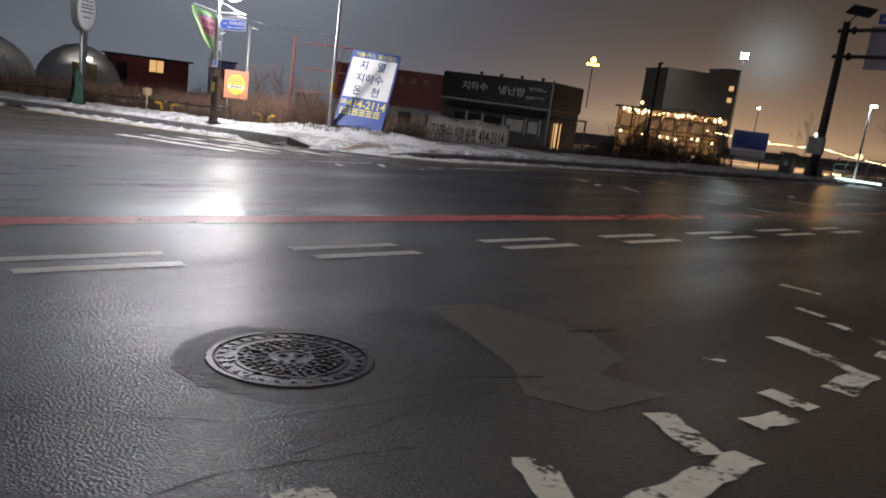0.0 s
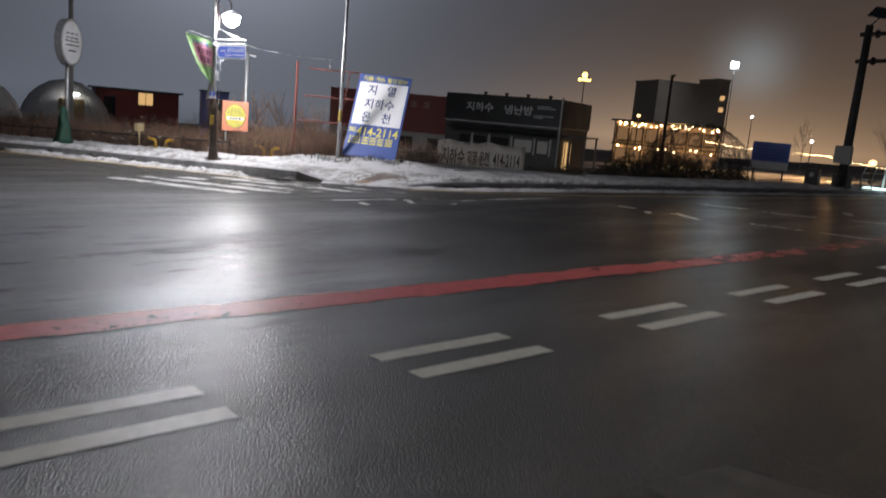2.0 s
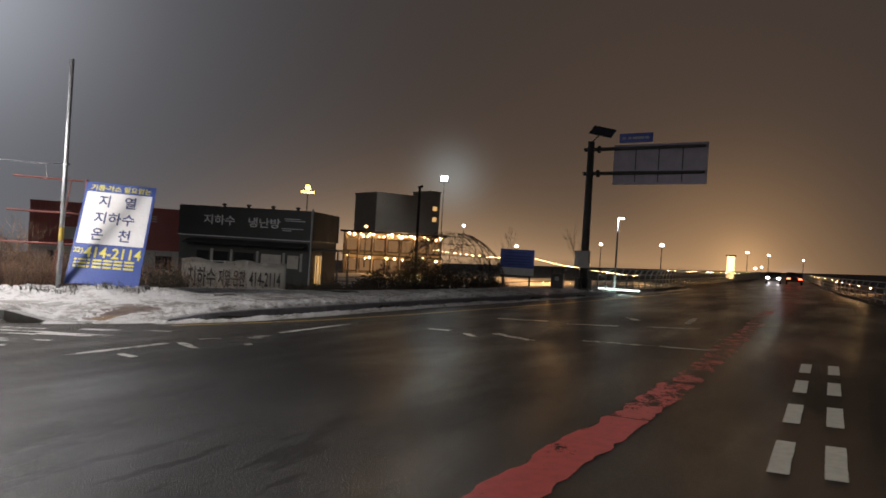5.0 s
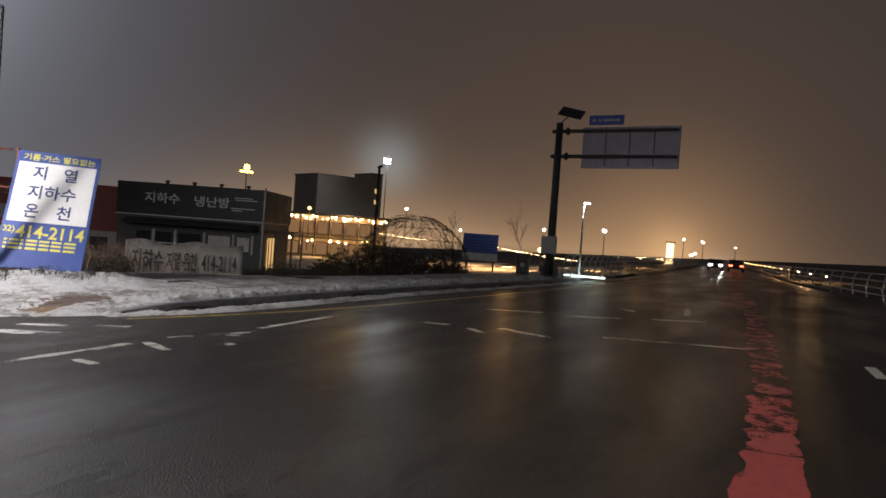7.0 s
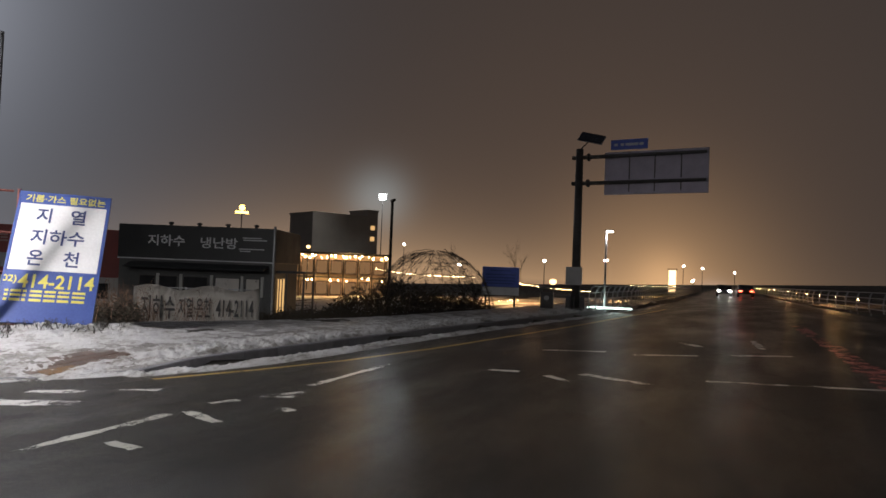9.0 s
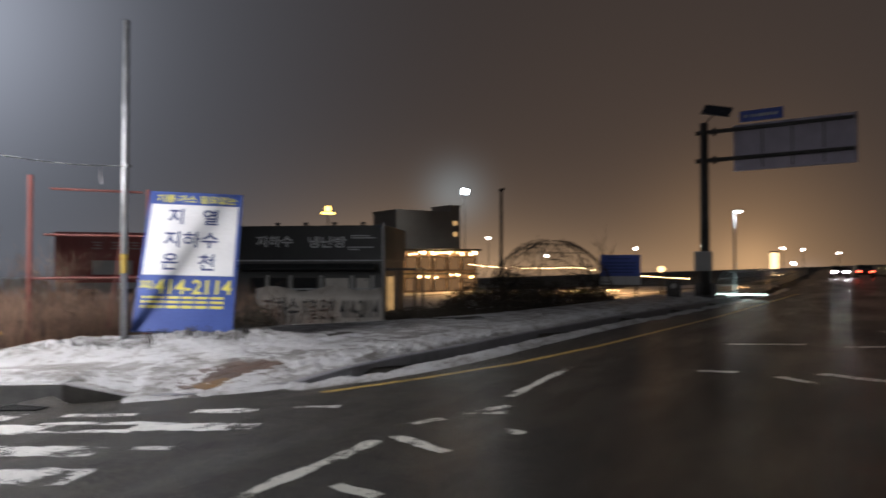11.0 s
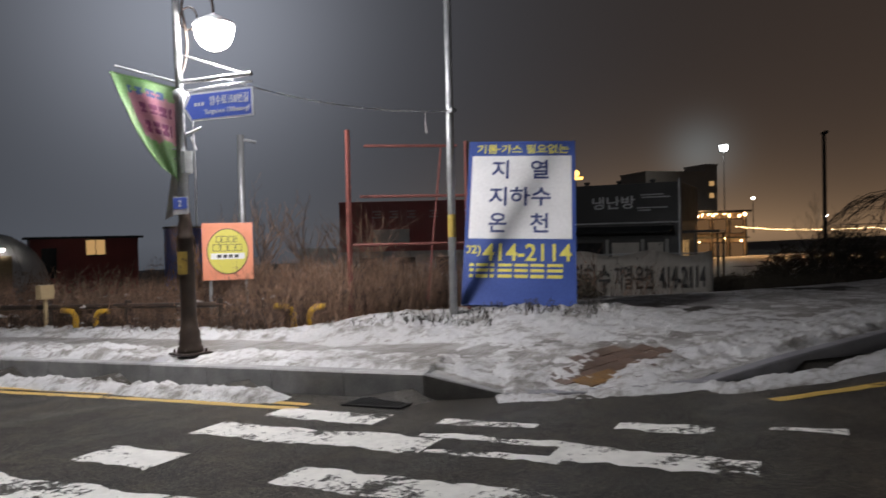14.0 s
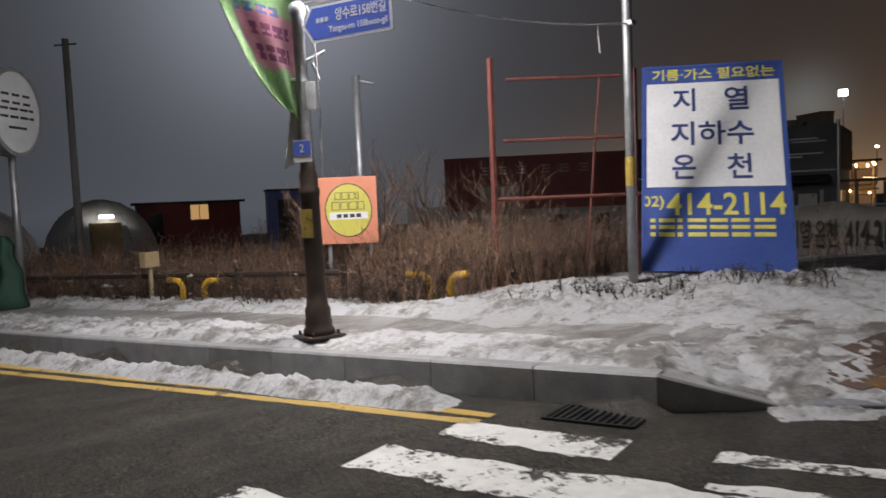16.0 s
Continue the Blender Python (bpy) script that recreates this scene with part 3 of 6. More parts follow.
def snow_depth(x, y, d, run):
    """Depth of the lying snow: banks, a trodden path, melted spots, a ridge pushed up beside the kerb."""
    n1, n2, n3 = noise2(x, y, 0.9, 3.1), noise2(x, y, 3.1, 7.7), noise2(x, y, 8.5, 1.3)
    n4 = noise2(x, y, 19.0, 2.2)
    lumps = 0.36 * n1 + 0.42 * n2 + 0.46 * n3 + 0.34 * n4
    corner = 41.9
    if d < 0:
        if run < corner - 1.35:
            prof = max(0.0, 1 - ((d + 0.38) / (0.24 + 0.05 * n1)) ** 2)
            return 0.15 * prof * (0.75 + 0.9 * lumps) * smooth(corner - 1.4, corner - 1.9, run) - 0.012
        if run < corner + 0.75:
            return -0.1
        if run < corner + 2.9:
            return 0.05 * (1 + 1.6 * lumps) * smooth(-0.42 - 0.2 * n1, -0.05, d) - 0.014
        wide = 0.50 + 0.2 * smooth(corner + 2, corner + 6, run) - 0.25 * smooth(corner + 6, corner + 30, run)
        prof = max(0.0, 1 - ((d + wide * 0.55) / (wide * 0.55)) ** 2)
        return (0.085 * prof * (0.8 + 1.3 * lumps) - 0.012)
    edge = smooth(0.16, 0.34, d) if run < corner or run > corner + 3.4 else 1.0
    ramp_gap = 1 - 0.9 * smooth(corner - 0.1, corner + 0.1, run) * smooth(corner + 0.75, corner + 0.55, run) * smooth(0.35, 0.1, d)
    if run < corner:
        bank = smooth(1.35, 1.0, d) + 0.9 * smooth(1.85, 2.15, d)
        bank *= smooth(3.4, 2.8, d)
        base = 0.050 * bank + 0.008 - 0.038 * (1 - min(1.0, bank)) * smooth(3.4, 2.8, d)
        base *= 0.65 + 0.6 * smooth(corner - 2.5, corner - 6, run) + 0.35 * smooth(2.0, 2.6, d)
    else:
        right = smooth(corner + 3, corner + 5, run)
        bank = smooth(1.5, 0.8, d) * (0.55 + 0.45 * right)
        base = (0.042 + 0.03 * right) * bank + (0.014 - 0.008 * right) * smooth(7, 5, d)
    mound = 0.22 * math.exp(-((x - 15.9) ** 2 + (y - 21.7) ** 2) / 1.1) + 0.22 * math.exp(-((x - 14.4) ** 2 + (y - 23.3) ** 2) / 1.5) + 0.16 * math.exp(-((x - 16.9) ** 2 + (y - 20.7) ** 2) / 0.8)
    melt = (0.036 + 0.06 * n2 + 0.04 * n3) * math.exp(-((x - 13.9) ** 2 / 0.55 + (y - 19.1) ** 2 / 0.07)) + 0.06 * math.exp(-((x - 13.48) ** 2 / 0.03 + (y - 20.62) ** 2 / 0.02))
    return (base * (0.85 + 1.5 * lumps) + mound * (0.85 + 0.42 * lumps) + 0.016 * n2 + 0.012 * n3 + 0.006 * n4) * edge * ramp_gap - melt - 0.006


def snow_height(x, y, d, run, top):
    if d < 0:
        return snow_depth(x, y, d, run)
    base = land(x, y, d, top)
    if 41.9 < run < 46:
        base = max(base * smooth(0, 0.6, d), 0.0) if d < 0.6 else base
    return base + snow_depth(x, y, d, run)


field("snow", [7.5 + 0.048 * i for i in range(435)], [15.4 + 0.048 * i for i in range(381)], snow_height,
      lambda *d: min(d) > -1.05 and max(d) < 6.4, M["snow"], "dirty trodden snow lying in banks on the pavement and gutter", "snow", "stuff", (12.4, 14.9))
field("snow", [28.3 + 0.3 * i for i in range(110)], [9.0 + 0.3 * i for i in range(60)], snow_height,
      lambda *d: min(d) > -0.9 and max(d) < 6.0, M["snow"], "grey snow along the far kerb of the road", "snow", "stuff", (12.4, 14.9))
field("snow", [1.5 + 0.22 * i for i in range(60)], [33.6 + 0.22 * i for i in range(90)], snow_height,
      lambda *d: min(d) > -1.0 and max(d) < 4.0, M["snow"], "snow along the side street pavement", "snow", "stuff", (12.4, 14.9))


# ---- road markings, laid 4 mm above the asphalt ----
def strip(name, pts, width, mat, label, category="road marking", lift=0.004, ragged=0.02, step=0.12):
    """A painted stripe along a line, with ragged edges."""
    line = []
    for (ax, ay), (bx, by) in zip(pts, pts[1:]):
        n = max(1, min(60, int(math.hypot(bx - ax, by - ay) / step)))
        line += [(ax + (bx - ax) * k / n, ay + (by - ay) * k / n) for k in range(n)]
    line.append(tuple(pts[-1]))
    verts, faces = [], []
    for i, (x, y) in enumerate(line):
        ax, ay = line[max(i - 1, 0)]
        bx, by = line[min(i + 1, len(line) - 1)]
        ln = math.hypot(bx - ax, by - ay)
        nx, ny = -(by - ay) / ln, (bx - ax) / ln
        wl = width / 2 + ragged * (noise2(x, y, 2.3, 0.5) + 0.8 * noise2(x, y, 9.0, 1.5))
        wr = width / 2 + ragged * (noise2(x, y, 2.3, 5.5) + 0.8 * noise2(x, y, 9.0, 8.5))
        verts += [(x + nx * wl, y + ny * wl, lift), (x - nx * wr, y - ny * wr, lift)]
        if i:
            faces.append((2 * i - 2, 2 * i - 1, 2 * i + 1, 2 * i))
    return tagged(raw(name, verts, faces, mat, TILT), label, category, "", "structure")


for x0 in (1.2, 3.52, 5.88, 8.02, 10.07, 12.15, 14.2):
    for off in (0.0, -0.385):
        yc = 5.66 - 0.047 * (x0 - 3.5) + off
        strip("lane_dash", [(x0, yc), (x0 + 1.17, yc - 0.055)], 0.155, M["dash_paint"], "short white double lane dash on wet asphalt", ragged=0.006)
strip("red_line", [(-9, 8.1), (1.5, 7.36), (4.2, 7.18), (8.4, 6.90), (9.4, 6.80)], 0.42, M["red_paint"], "worn red painted line across the junction", ragged=0.05)
strip("red_line", [(9.42, 6.80), (10.4, 6.73), (12.0, 6.65)], 0.42, M["red_worn"], "red line wearing through to the asphalt", ragged=0.09)
strip("red_line", [(12.02, 6.65), (12.4, 6.62), (15, 6.5), (22, 6.3), (34, 6.0)], 0.42, M["red_faded"], "faded stretch of red line, mostly worn off", ragged=0.1)
U, V = Vector((0.318, -0.948)), Vector((0.948, 0.318))
for q, p0, p1, w in ((16.0, -16.64, -14.3, 0.46), (15.88, -14.28, -13.2, 0.10), (16.10, -13.32, -11.92, 0.40), (15.03, -16.95, -16.08, 0.46), (15.0, -14.95, -13.0, 0.40), (15.12, -12.75, -12.35, 0.14),
                     (14.15, -17.35, -12.6, 0.46), (13.15, -17.2, -13.0, 0.46), (16.72, -16.45, -15.15, 0.40), (16.82, -14.6, -13.7, 0.13), (16.31, -14.55, -13.2, 0.09), (17.02, -13.06, -12.3, 0.26), (17.2, -11.9, -11.35, 0.16)):
    a, b = V * q + U * p0, V * q + U * p1
    strip("crosswalk_stripe", [tuple(a.lerp(b, k / 4)) for k in range(5)], w, M["white_paint"], "worn white crosswalk stripe flaking off the asphalt", ragged=0.07, step=0.07)
strip("yellow_line", [(2.0, 49.5), (8.82, 27.43), (10.02, 24.0), (10.63, 22.4), (11.05, 20.9)], 0.13, M["yellow_paint"], "yellow kerbside line beside the gutter snow")
strip("yellow_line", [(1.8, 49.3), (8.58, 27.33), (9.84, 23.85), (10.4, 22.3), (10.86, 20.85)], 0.13, M["yellow_paint"], "yellow kerbside line, second of a pair")
strip("yellow_line", [(13.6, 17.12), (15.2, 16.37), (17.2, 15.65), (20.3, 15.0), (30, 13.6), (50, 11.4)], 0.15, M["yellow_paint"], "yellow edge line sweeping round the corner")
for a, b, w in (((9.2, 14.82), (11.26, 14.84), 0.15), ((12.05, 14.9), (12.4, 14.72), 0.15), ((12.7, 14.66), (13.3, 14.3), 0.14), ((13.9, 14.52), (16.9, 14.62), 0.15),
                ((11.5, 14.76), (11.04, 14.02), 0.13), ((12.07, 14.05), (11.94, 13.64), 0.16), ((9.88, 14.36), (9.74, 13.91), 0.13), ((12.78, 14.6), (12.89, 14.15), 0.13),
                ((16.75, 12.95), (16.72, 12.1), 0.2), ((16.35, 11.55), (15.74, 11.09), 0.16), ((16.75, 11.05), (15.84, 9.91), 0.2), ((20.5, 10.55), (20.8, 9.27), 0.2),
                ((21.1, 8.6), (21.45, 7.4), 0.2), ((24.3, 9.7), (23.2, 9.25), 0.2), ((25.6, 7.95), (23.0, 7.87), 0.16), ((16.57, 9.1), (16.45, 6.5), 0.16), ((20.9, 12.6), (21.0, 11.2), 0.16),
                ((4.34, 2.09), (4.42, 1.90), 0.16), ((6.61, 2.35), (6.5, 2.08), 0.10), ((5.36, 2.0), (5.06, 1.3), 0.12), ((4.08, 1.5), (4.06, 1.22), 0.16), ((3.18, 1.64), (2.98, 1.24), 0.14),
                ((2.22, 1.66), (2.04, 1.30), 0.14), ((2.3, 1.16), (3.12, 1.14), 0.16), ((3.5, 1.3), (3.8, 1.25), 0.14), ((4.5, 1.3), (5.1, 1.3), 0.14), ((6.34, 1.96), (6.05, 1.45), 0.1),
                ((1.22, 1.9), (1.42, 1.86), 0.1), ((5.6, 1.35), (6.3, 1.4), 0.12), ((7.6, 2.9), (7.5, 2.5), 0.1)):
    strip("worn_marking", [a, ((a[0] + b[0]) / 2, (a[1] + b[1]) / 2), b], w, M["old_paint"], "half worn white guide marking on wet asphalt", ragged=0.045, step=0.06)

bm = bmesh.new()
slab(bm, [(3.4, 3.63), (3.9, 3.51), (3.99, 3.05), (4.02, 2.63), (3.77, 2.23), (3.4, 2.14), (3.47, 1.75), (2.9, 1.81), (2.76, 2.12), (3.01, 2.45), (3.06, 2.57), (3.25, 3.08)], -0.02, 0.002)
setting("asphalt_patch", bm, M["patch"], "smoother grey asphalt repair patch", "road patch", m=TILT)

bm = bmesh.new()
slab(bm, [(2.86, 3.7), (3.24, 3.65), (3.31, 3.26), (3.09, 2.51), (2.68, 2.24), (2.32, 2.19), (2.01, 2.22), (1.43, 2.14), (1.56, 2.34), (2.03, 2.5), (2.36, 2.76), (2.6, 3.29)], -0.02, 0.0015)
setting("asphalt_patch", bm, M["collar"], "dark coarse asphalt fill beside the manhole", "road patch", m=TILT)

# ---- kerb stones ----
bm = bmesh.new()
for i, ((ax, ay), (bx, by)) in enumerate(zip(KERB[:11], KERB[1:12])):
    ln = math.hypot(bx - ax, by - ay)
    nx, ny = -(by - ay) / ln, (bx - ax) / ln
    vs = [bm.verts.new((x + nx * o, y + ny * o, h)) for (x, y, h) in ((ax, ay, KTOP[i]), (bx, by, KTOP[i + 1])) for o, h in ((0.03, -0.2), (0.03, h - 0.03), (0.17, h - 0.03), (0.17, -0.2))]
    for k in range(3):
        bm.faces.new((vs[k], vs[k + 1], vs[k + 5], vs[k + 4]))
kerb = setting("kerb", bm, M["concrete"], "grey concrete kerb along the pavement, dropped at the crossing", "kerb", m=TILT)


def kerb_stone(ax, ay, ah, bx, by, bh, mat):
    """One stone between two points of the line, its upper front edge chamfered."""
    ln = math.hypot(bx - ax, by - ay)
    dx, dy = (bx - ax) / ln, (by - ay) / ln
    nx, ny = -dy, dx
    ax, ay, bx, by = ax + dx * 0.005, ay + dy * 0.005, bx - dx * 0.005, by - dy * 0.005
    rings = []
    for x, y, h in ((ax, ay, ah), (bx, by, bh)):
        c = min(0.02, max(h, 0.01) * 0.3)
        rings.append([(x, y, -0.12), (x, y, h - c), (x + nx * c, y + ny * c, h), (x + nx * 0.18, y + ny * 0.18, h), (x + nx * 0.18, y + ny * 0.18, -0.12)])
    verts = rings[0] + rings[1]
    faces = [(k, (k + 1) % 5, 5 + (k + 1) % 5, 5 + k) for k in range(5)] + [(4, 3, 2, 1, 0), (5, 6, 7, 8, 9)]
    me = bpy.data.meshes.new("kerb_stone")
    me.from_pydata(verts, [], faces)
    me.materials.append(mat)
    ob = new("kerb_stone", me)
    ob.parent = kerb


for i in range(11):
    (ax, ay), (bx, by) = KERB[i], KERB[i + 1]
    if i == 0:
        ax, ay = 4.0, 45.04
    ln = math.hypot(bx - ax, by - ay)
    count = max(1, round(ln))
    for k in range(count):
        u0, u1 = k / count, (k + 1) / count
        kerb_stone(ax + (bx - ax) * u0, ay + (by - ay) * u0, KTOP[i] + (KTOP[i + 1] - KTOP[i]) * u0, ax + (bx - ax) * u1, ay + (by - ay) * u1, KTOP[i] + (KTOP[i + 1] - KTOP[i]) * u1, M["concrete"] if i < 2 else M["dark_concrete"])


# ---- things on the road ----
def manhole_cover():
    root = thing("manhole_cover", spot(2.0, 3.09, 0.0), 0, "round cast iron manhole cover with studded rings, wet", "manhole cover", tilt=TILT)
    bm = lathe(bmesh.new(), [(0.435, -0.03), (0.435, 0.006), (0.428, 0.012), (0.40, 0.012), (0.395, 0.004), (0.395, -0.03)], 56)
    part("frame_ring", bm, M["iron"], root, smooth=False)
    bm = lathe(bmesh.new(), [(0.388, -0.03), (0.388, 0.004), (0.384, 0.007), (0.33, 0.007), (0.327, 0.003), (0.30, 0.003), (0.297, 0.008), (0.28, 0.008), (0.277, 0.003), (0.115, 0.003), (0.112, 0.009), (0.095, 0.009), (0.092, 0.004), (0.001, 0.004)], 56)
    cover = part("cover", bm, M["iron"], root)
    bm = bmesh.new()
    box(bm, 0, 0, 0.008, 0.034, 0.017, 0.010, bevel=0.004)
    box(bm, 0.010, 0.010, 0.007, 0.014, 0.022, 0.008, bevel=0.003)
    stud = mesh_of("stud", bm, M["iron"])
    rng = random.Random(3)
    spots = [(0.357 * math.cos(a), 0.357 * math.sin(a), a) for a in (6.28319 * k / 30 for k in range(30))]
    for ring, n in ((0.255, 30), (0.215, 26), (0.175, 20), (0.138, 16)):
        spots += [(ring * math.cos(a), ring * math.sin(a), a + rng.uniform(-1.5, 1.5)) for a in (6.28319 * (k + rng.uniform(-0.15, 0.15)) / n for k in range(n))]
    spots += [(0.05 * math.cos(a), 0.05 * math.sin(a), a) for a in (0, 2.1, 4.2)]
    for x, y, a in spots:
        ob = new("stud", stud)
        ob.parent = cover
        ob.matrix_basis = Matrix.Translation((x, y, 0)) @ Matrix.Rotation(a, 4, "Z")


manhole_cover()
bm = lathe(bmesh.new(), [(0.60, -0.02), (0.60, 0.001), (0.52, 0.005), (0.437, 0.006), (0.437, -0.02)], 48)
for v in bm.verts:
    r = 1 + 0.22 * noise2(v.co.x * 3, v.co.y * 3, 1.0, 4.0) * (1 if v.co.xy.length > 0.6 else 0)
    v.co.x, v.co.y = v.co.x * r, v.co.y * r
setting("asphalt_collar", bm, M["collar"], "asphalt collar round the manhole cover", "road patch", m=Matrix.Translation(spot(2.0, 3.09, 0)) @ TILT)

grate = thing("gutter_grate", spot(11.52, 20.28, 0.004), 17.4, "dark iron gutter grate in front of the kerb", "drain grate", tilt=TILT)
bm = bmesh.new()
for cx, cy, sx, sy in ((-0.2, 0, 0.03, 0.7), (0.2, 0, 0.03, 0.7), (0, 0.335, 0.43, 0.03), (0, -0.335, 0.43, 0.03)):
    box(bm, cx, cy, 0.0, sx, sy, 0.03)
part("frame", bm, M["dark_iron"], grate)
bar = mesh_of("bar", new_box(0, 0, 0, 0.38, 0.028, 0.026, bevel=0.004), M["dark_iron"])
for k in range(11):
    ob = new("bar", bar)
    ob.parent = grate
    ob.matrix_basis = Matrix.Translation((0, -0.29 + 0.058 * k, 0))


# ---- the lamp post at the corner ----
def lamp_post():
    lean = Matrix.Rotation(radians(-0.9), 4, Vector((0.67, 0.74, 0)))
    root = thing("street_lamp", LAMP_AT, 0, "brown iron street lamp post with globe lamp, signs and flag", "street lamp", tilt=lean)
    bm = bmesh.new()
    box(bm, 0, 0, 0.012, 0.42, 0.42, 0.024, bevel=0.006)
    for sx in (-0.15, 0.15):
        for sy in (-0.15, 0.15):
            rod(bm, (sx, sy, 0.02), (sx, sy, 0.07), 0.018, seg=6)
    part("base_plate", bm, M["brown_post"], root, "bolted base plate")
    bm = lathe(bmesh.new(), [(0.17, 0.02), (0.17, 0.08), (0.145, 0.11), (0.15, 0.16), (0.135, 0.2), (0.14, 0.30), (0.12, 0.33), (0.105, 0.5), (0.10, 1.5), (0.11, 1.53), (0.11, 1.58), (0.092, 1.61),
                            (0.10, 1.72), (0.082, 1.78), (0.078, 1.88), (0.06, 1.90)], 20)
    part("post", bm, M["brown_post"], root, smooth=True)
    part("shaft", lathe(bmesh.new(), [(0.068, 1.88), (0.062, 3.38), (0.085, 3.41), (0.085, 3.5), (0.05, 3.53)], 20), M["galv"], root, "pale steel shaft above the iron foot", smooth=True)
    part("upper_post", lathe(bmesh.new(), [(0.05, 3.5), (0.046, 5.5), (0.04, 7.15), (0.03, 7.20)], 16), M["galv"], root, "slim pale upper post", smooth=True)
    part("conduit", tube(bmesh.new(), [(0.10, -0.12, 1.7), (0.11, -0.14, 2.4), (0.10, -0.13, 3.3), (0.06, -0.08, 3.5)], 0.014, 6), M["galv"], root)
    ux, uy = 0.62, -0.78
    gx, gy = 0.62 * 0.52, -0.78 * 0.52
    bm = bmesh.new()
    knots = [(0.05, 3.75), (0.13, 4.05), (0.12, 4.35), (0.08, 4.6), (0.13, 4.78), (0.26, 4.86), (0.40, 4.82), (0.50, 4.68), (0.52, 4.5)]
    fine = []
    for i in range(len(knots) - 1):
        p0, p1, p2, p3 = (Vector(knots[min(max(i + k, 0), len(knots) - 1)]) for k in (-1, 0, 1, 2))
        for t in (0, 0.25, 0.5, 0.75):
            q = 0.5 * ((2 * p1) + (p2 - p0) * t + (2 * p0 - 5 * p1 + 4 * p2 - p3) * t * t + (3 * p1 - p0 - 3 * p2 + p3) * t ** 3)
            fine.append((0.62 * q.x, -0.78 * q.x, q.y))
    tube(bm, fine + [(0.62 * 0.52, -0.78 * 0.52, 4.48)], 0.02)
    tube(bm, [(0.62 * (0.17 + 0.12 * math.cos(a)), -0.78 * (0.17 + 0.12 * math.cos(a)), 4.46 + 0.15 * math.sin(a)) for a in (6.28319 * k / 24 for k in range(25))], 0.014)
    part("scroll_bracket", bm, M["brown_post"], root, "scrolled iron bracket", smooth=True)
    lamp = part("globe_cap", lathe(bmesh.new(), [(0.03, 0.18), (0.05, 0.16), (0.12, 0.13), (0.255, 0.06), (0.28, 0.03), (0.27, 0.02)], 20, (gx, gy, 4.32)), M["galv"], root, smooth=True)
    part("globe", lathe(bmesh.new(), [(0.245, 0.02), (0.255, -0.04), (0.23, -0.15), (0.175, -0.24), (0.085, -0.29), (0.01, -0.30)], 20, (gx, gy, 4.32)), M["lamp_white"], lamp, "glowing white globe", smooth=True)
    bm = bmesh.new()
    tube(bm, [(0, 0, 7.15), (-0.10, 0.01, 7.45), (-0.34, 0.04, 7.70), (-0.72, 0.08, 7.83), (-1.22, 0.13, 7.86)], 0.035)
    part("arm", bm, M["galv"], root, smooth=True)
    bm = new_box(0, 0, 0, 0.66, 0.28, 0.10, bevel=0.03)
    rot = Matrix.Translation((-1.42, 0.15, 7.88)) @ Matrix.Rotation(math.atan2(0.1, -0.95), 4, "Z")
    head = part("lamp_head", bm, M["galv"], root, m=rot)
    part("lens", new_box(0.05, 0, -0.085, 0.46, 0.24, 0.09, bevel=0.03), M["street_led"], head, "bright white lens")
    # road name sign along the kerb
    bm = bmesh.new()
    d = Vector((0.42, -0.91, 0))
    rod(bm, d * 0.0 + Vector((0, 0, 3.62)), d * 1.13 + Vector((0, 0, 3.62)), 0.03)
    rod(bm, d * 0.1 + Vector((0, 0, 3.50)), d * 1.13 + Vector((0, 0, 3.52)), 0.016)
    rod(bm, d * 1.05 + Vector((0, 0, 3.62)), Vector((0, 0, 4.0)), 0.012)
    part("sign_arm", bm, M["galv"], root, "galvanised sign arm")
    face = Matrix.Translation(Vector((0, 0, 3.27)) + d * 0.62) @ Matrix.Rotation(math.atan2(-0.91, 0.42), 4, "Z")
    bm = slab(bmesh.new(), [(-0.56, 0), (-0.44, 0.185), (0.52, 0.185), (0.52, -0.185), (-0.44, -0.185)], -0.008, 0.008)
    bmesh.ops.rotate(bm, verts=bm.verts[:], cent=(0, 0, 0), matrix=Matrix.Rotation(radians(90), 3, "X"))
    plate = part("road_name_border", bm, M["white_print"], root, "white bordered arrow plate", m=face)
    bm = slab(bmesh.new(), [(-0.525, 0), (-0.425, 0.16), (0.495, 0.16), (0.495, -0.16), (-0.425, -0.16)], -0.011, 0.011)
    bmesh.ops.rotate(bm, verts=bm.verts[:], cent=(0, 0, 0), matrix=Matrix.Rotation(radians(90), 3, "X"))
    part("road_name_plate", bm, M["sign_blue"], plate, "blue arrow face")
    for text, w, h, cx, cz in (("양수로158번길", 0.60, 0.125, 0.16, 0.06), ("Yangsu-ro 158beon-gil", 0.70, 0.085, 0.12, -0.085)):
        part("lettering", letters(text, w, h, 0.002), M["white_print"], plate, "white lettering", m=Matrix.Translation((cx, -0.013, cz)))
    bm = bmesh.new()
    for k in range(3):
        box(bm, -0.36 + 0.055 * k, -0.013, 0.03, 0.04, 0.003, 0.045)
    part("small_print", bm, M["white_print"], plate)
    # flag on its arm, turned away from the road
    f = Vector((-0.70, 0.38, 0)).normalized()
    part("flag_arm", rod(bmesh.new(), Vector((0, 0, 3.62)), f * 0.78 + Vector((0, 0, 3.82)), 0.014), M["galv"], root)
    part("flag_arm", rod(bmesh.new(), Vector((0, 0, 2.75)), f * 0.22 + Vector((0, 0, 2.72)), 0.012), M["galv"], root)
    return root, f


lamp_root, flag_dir = lamp_post()


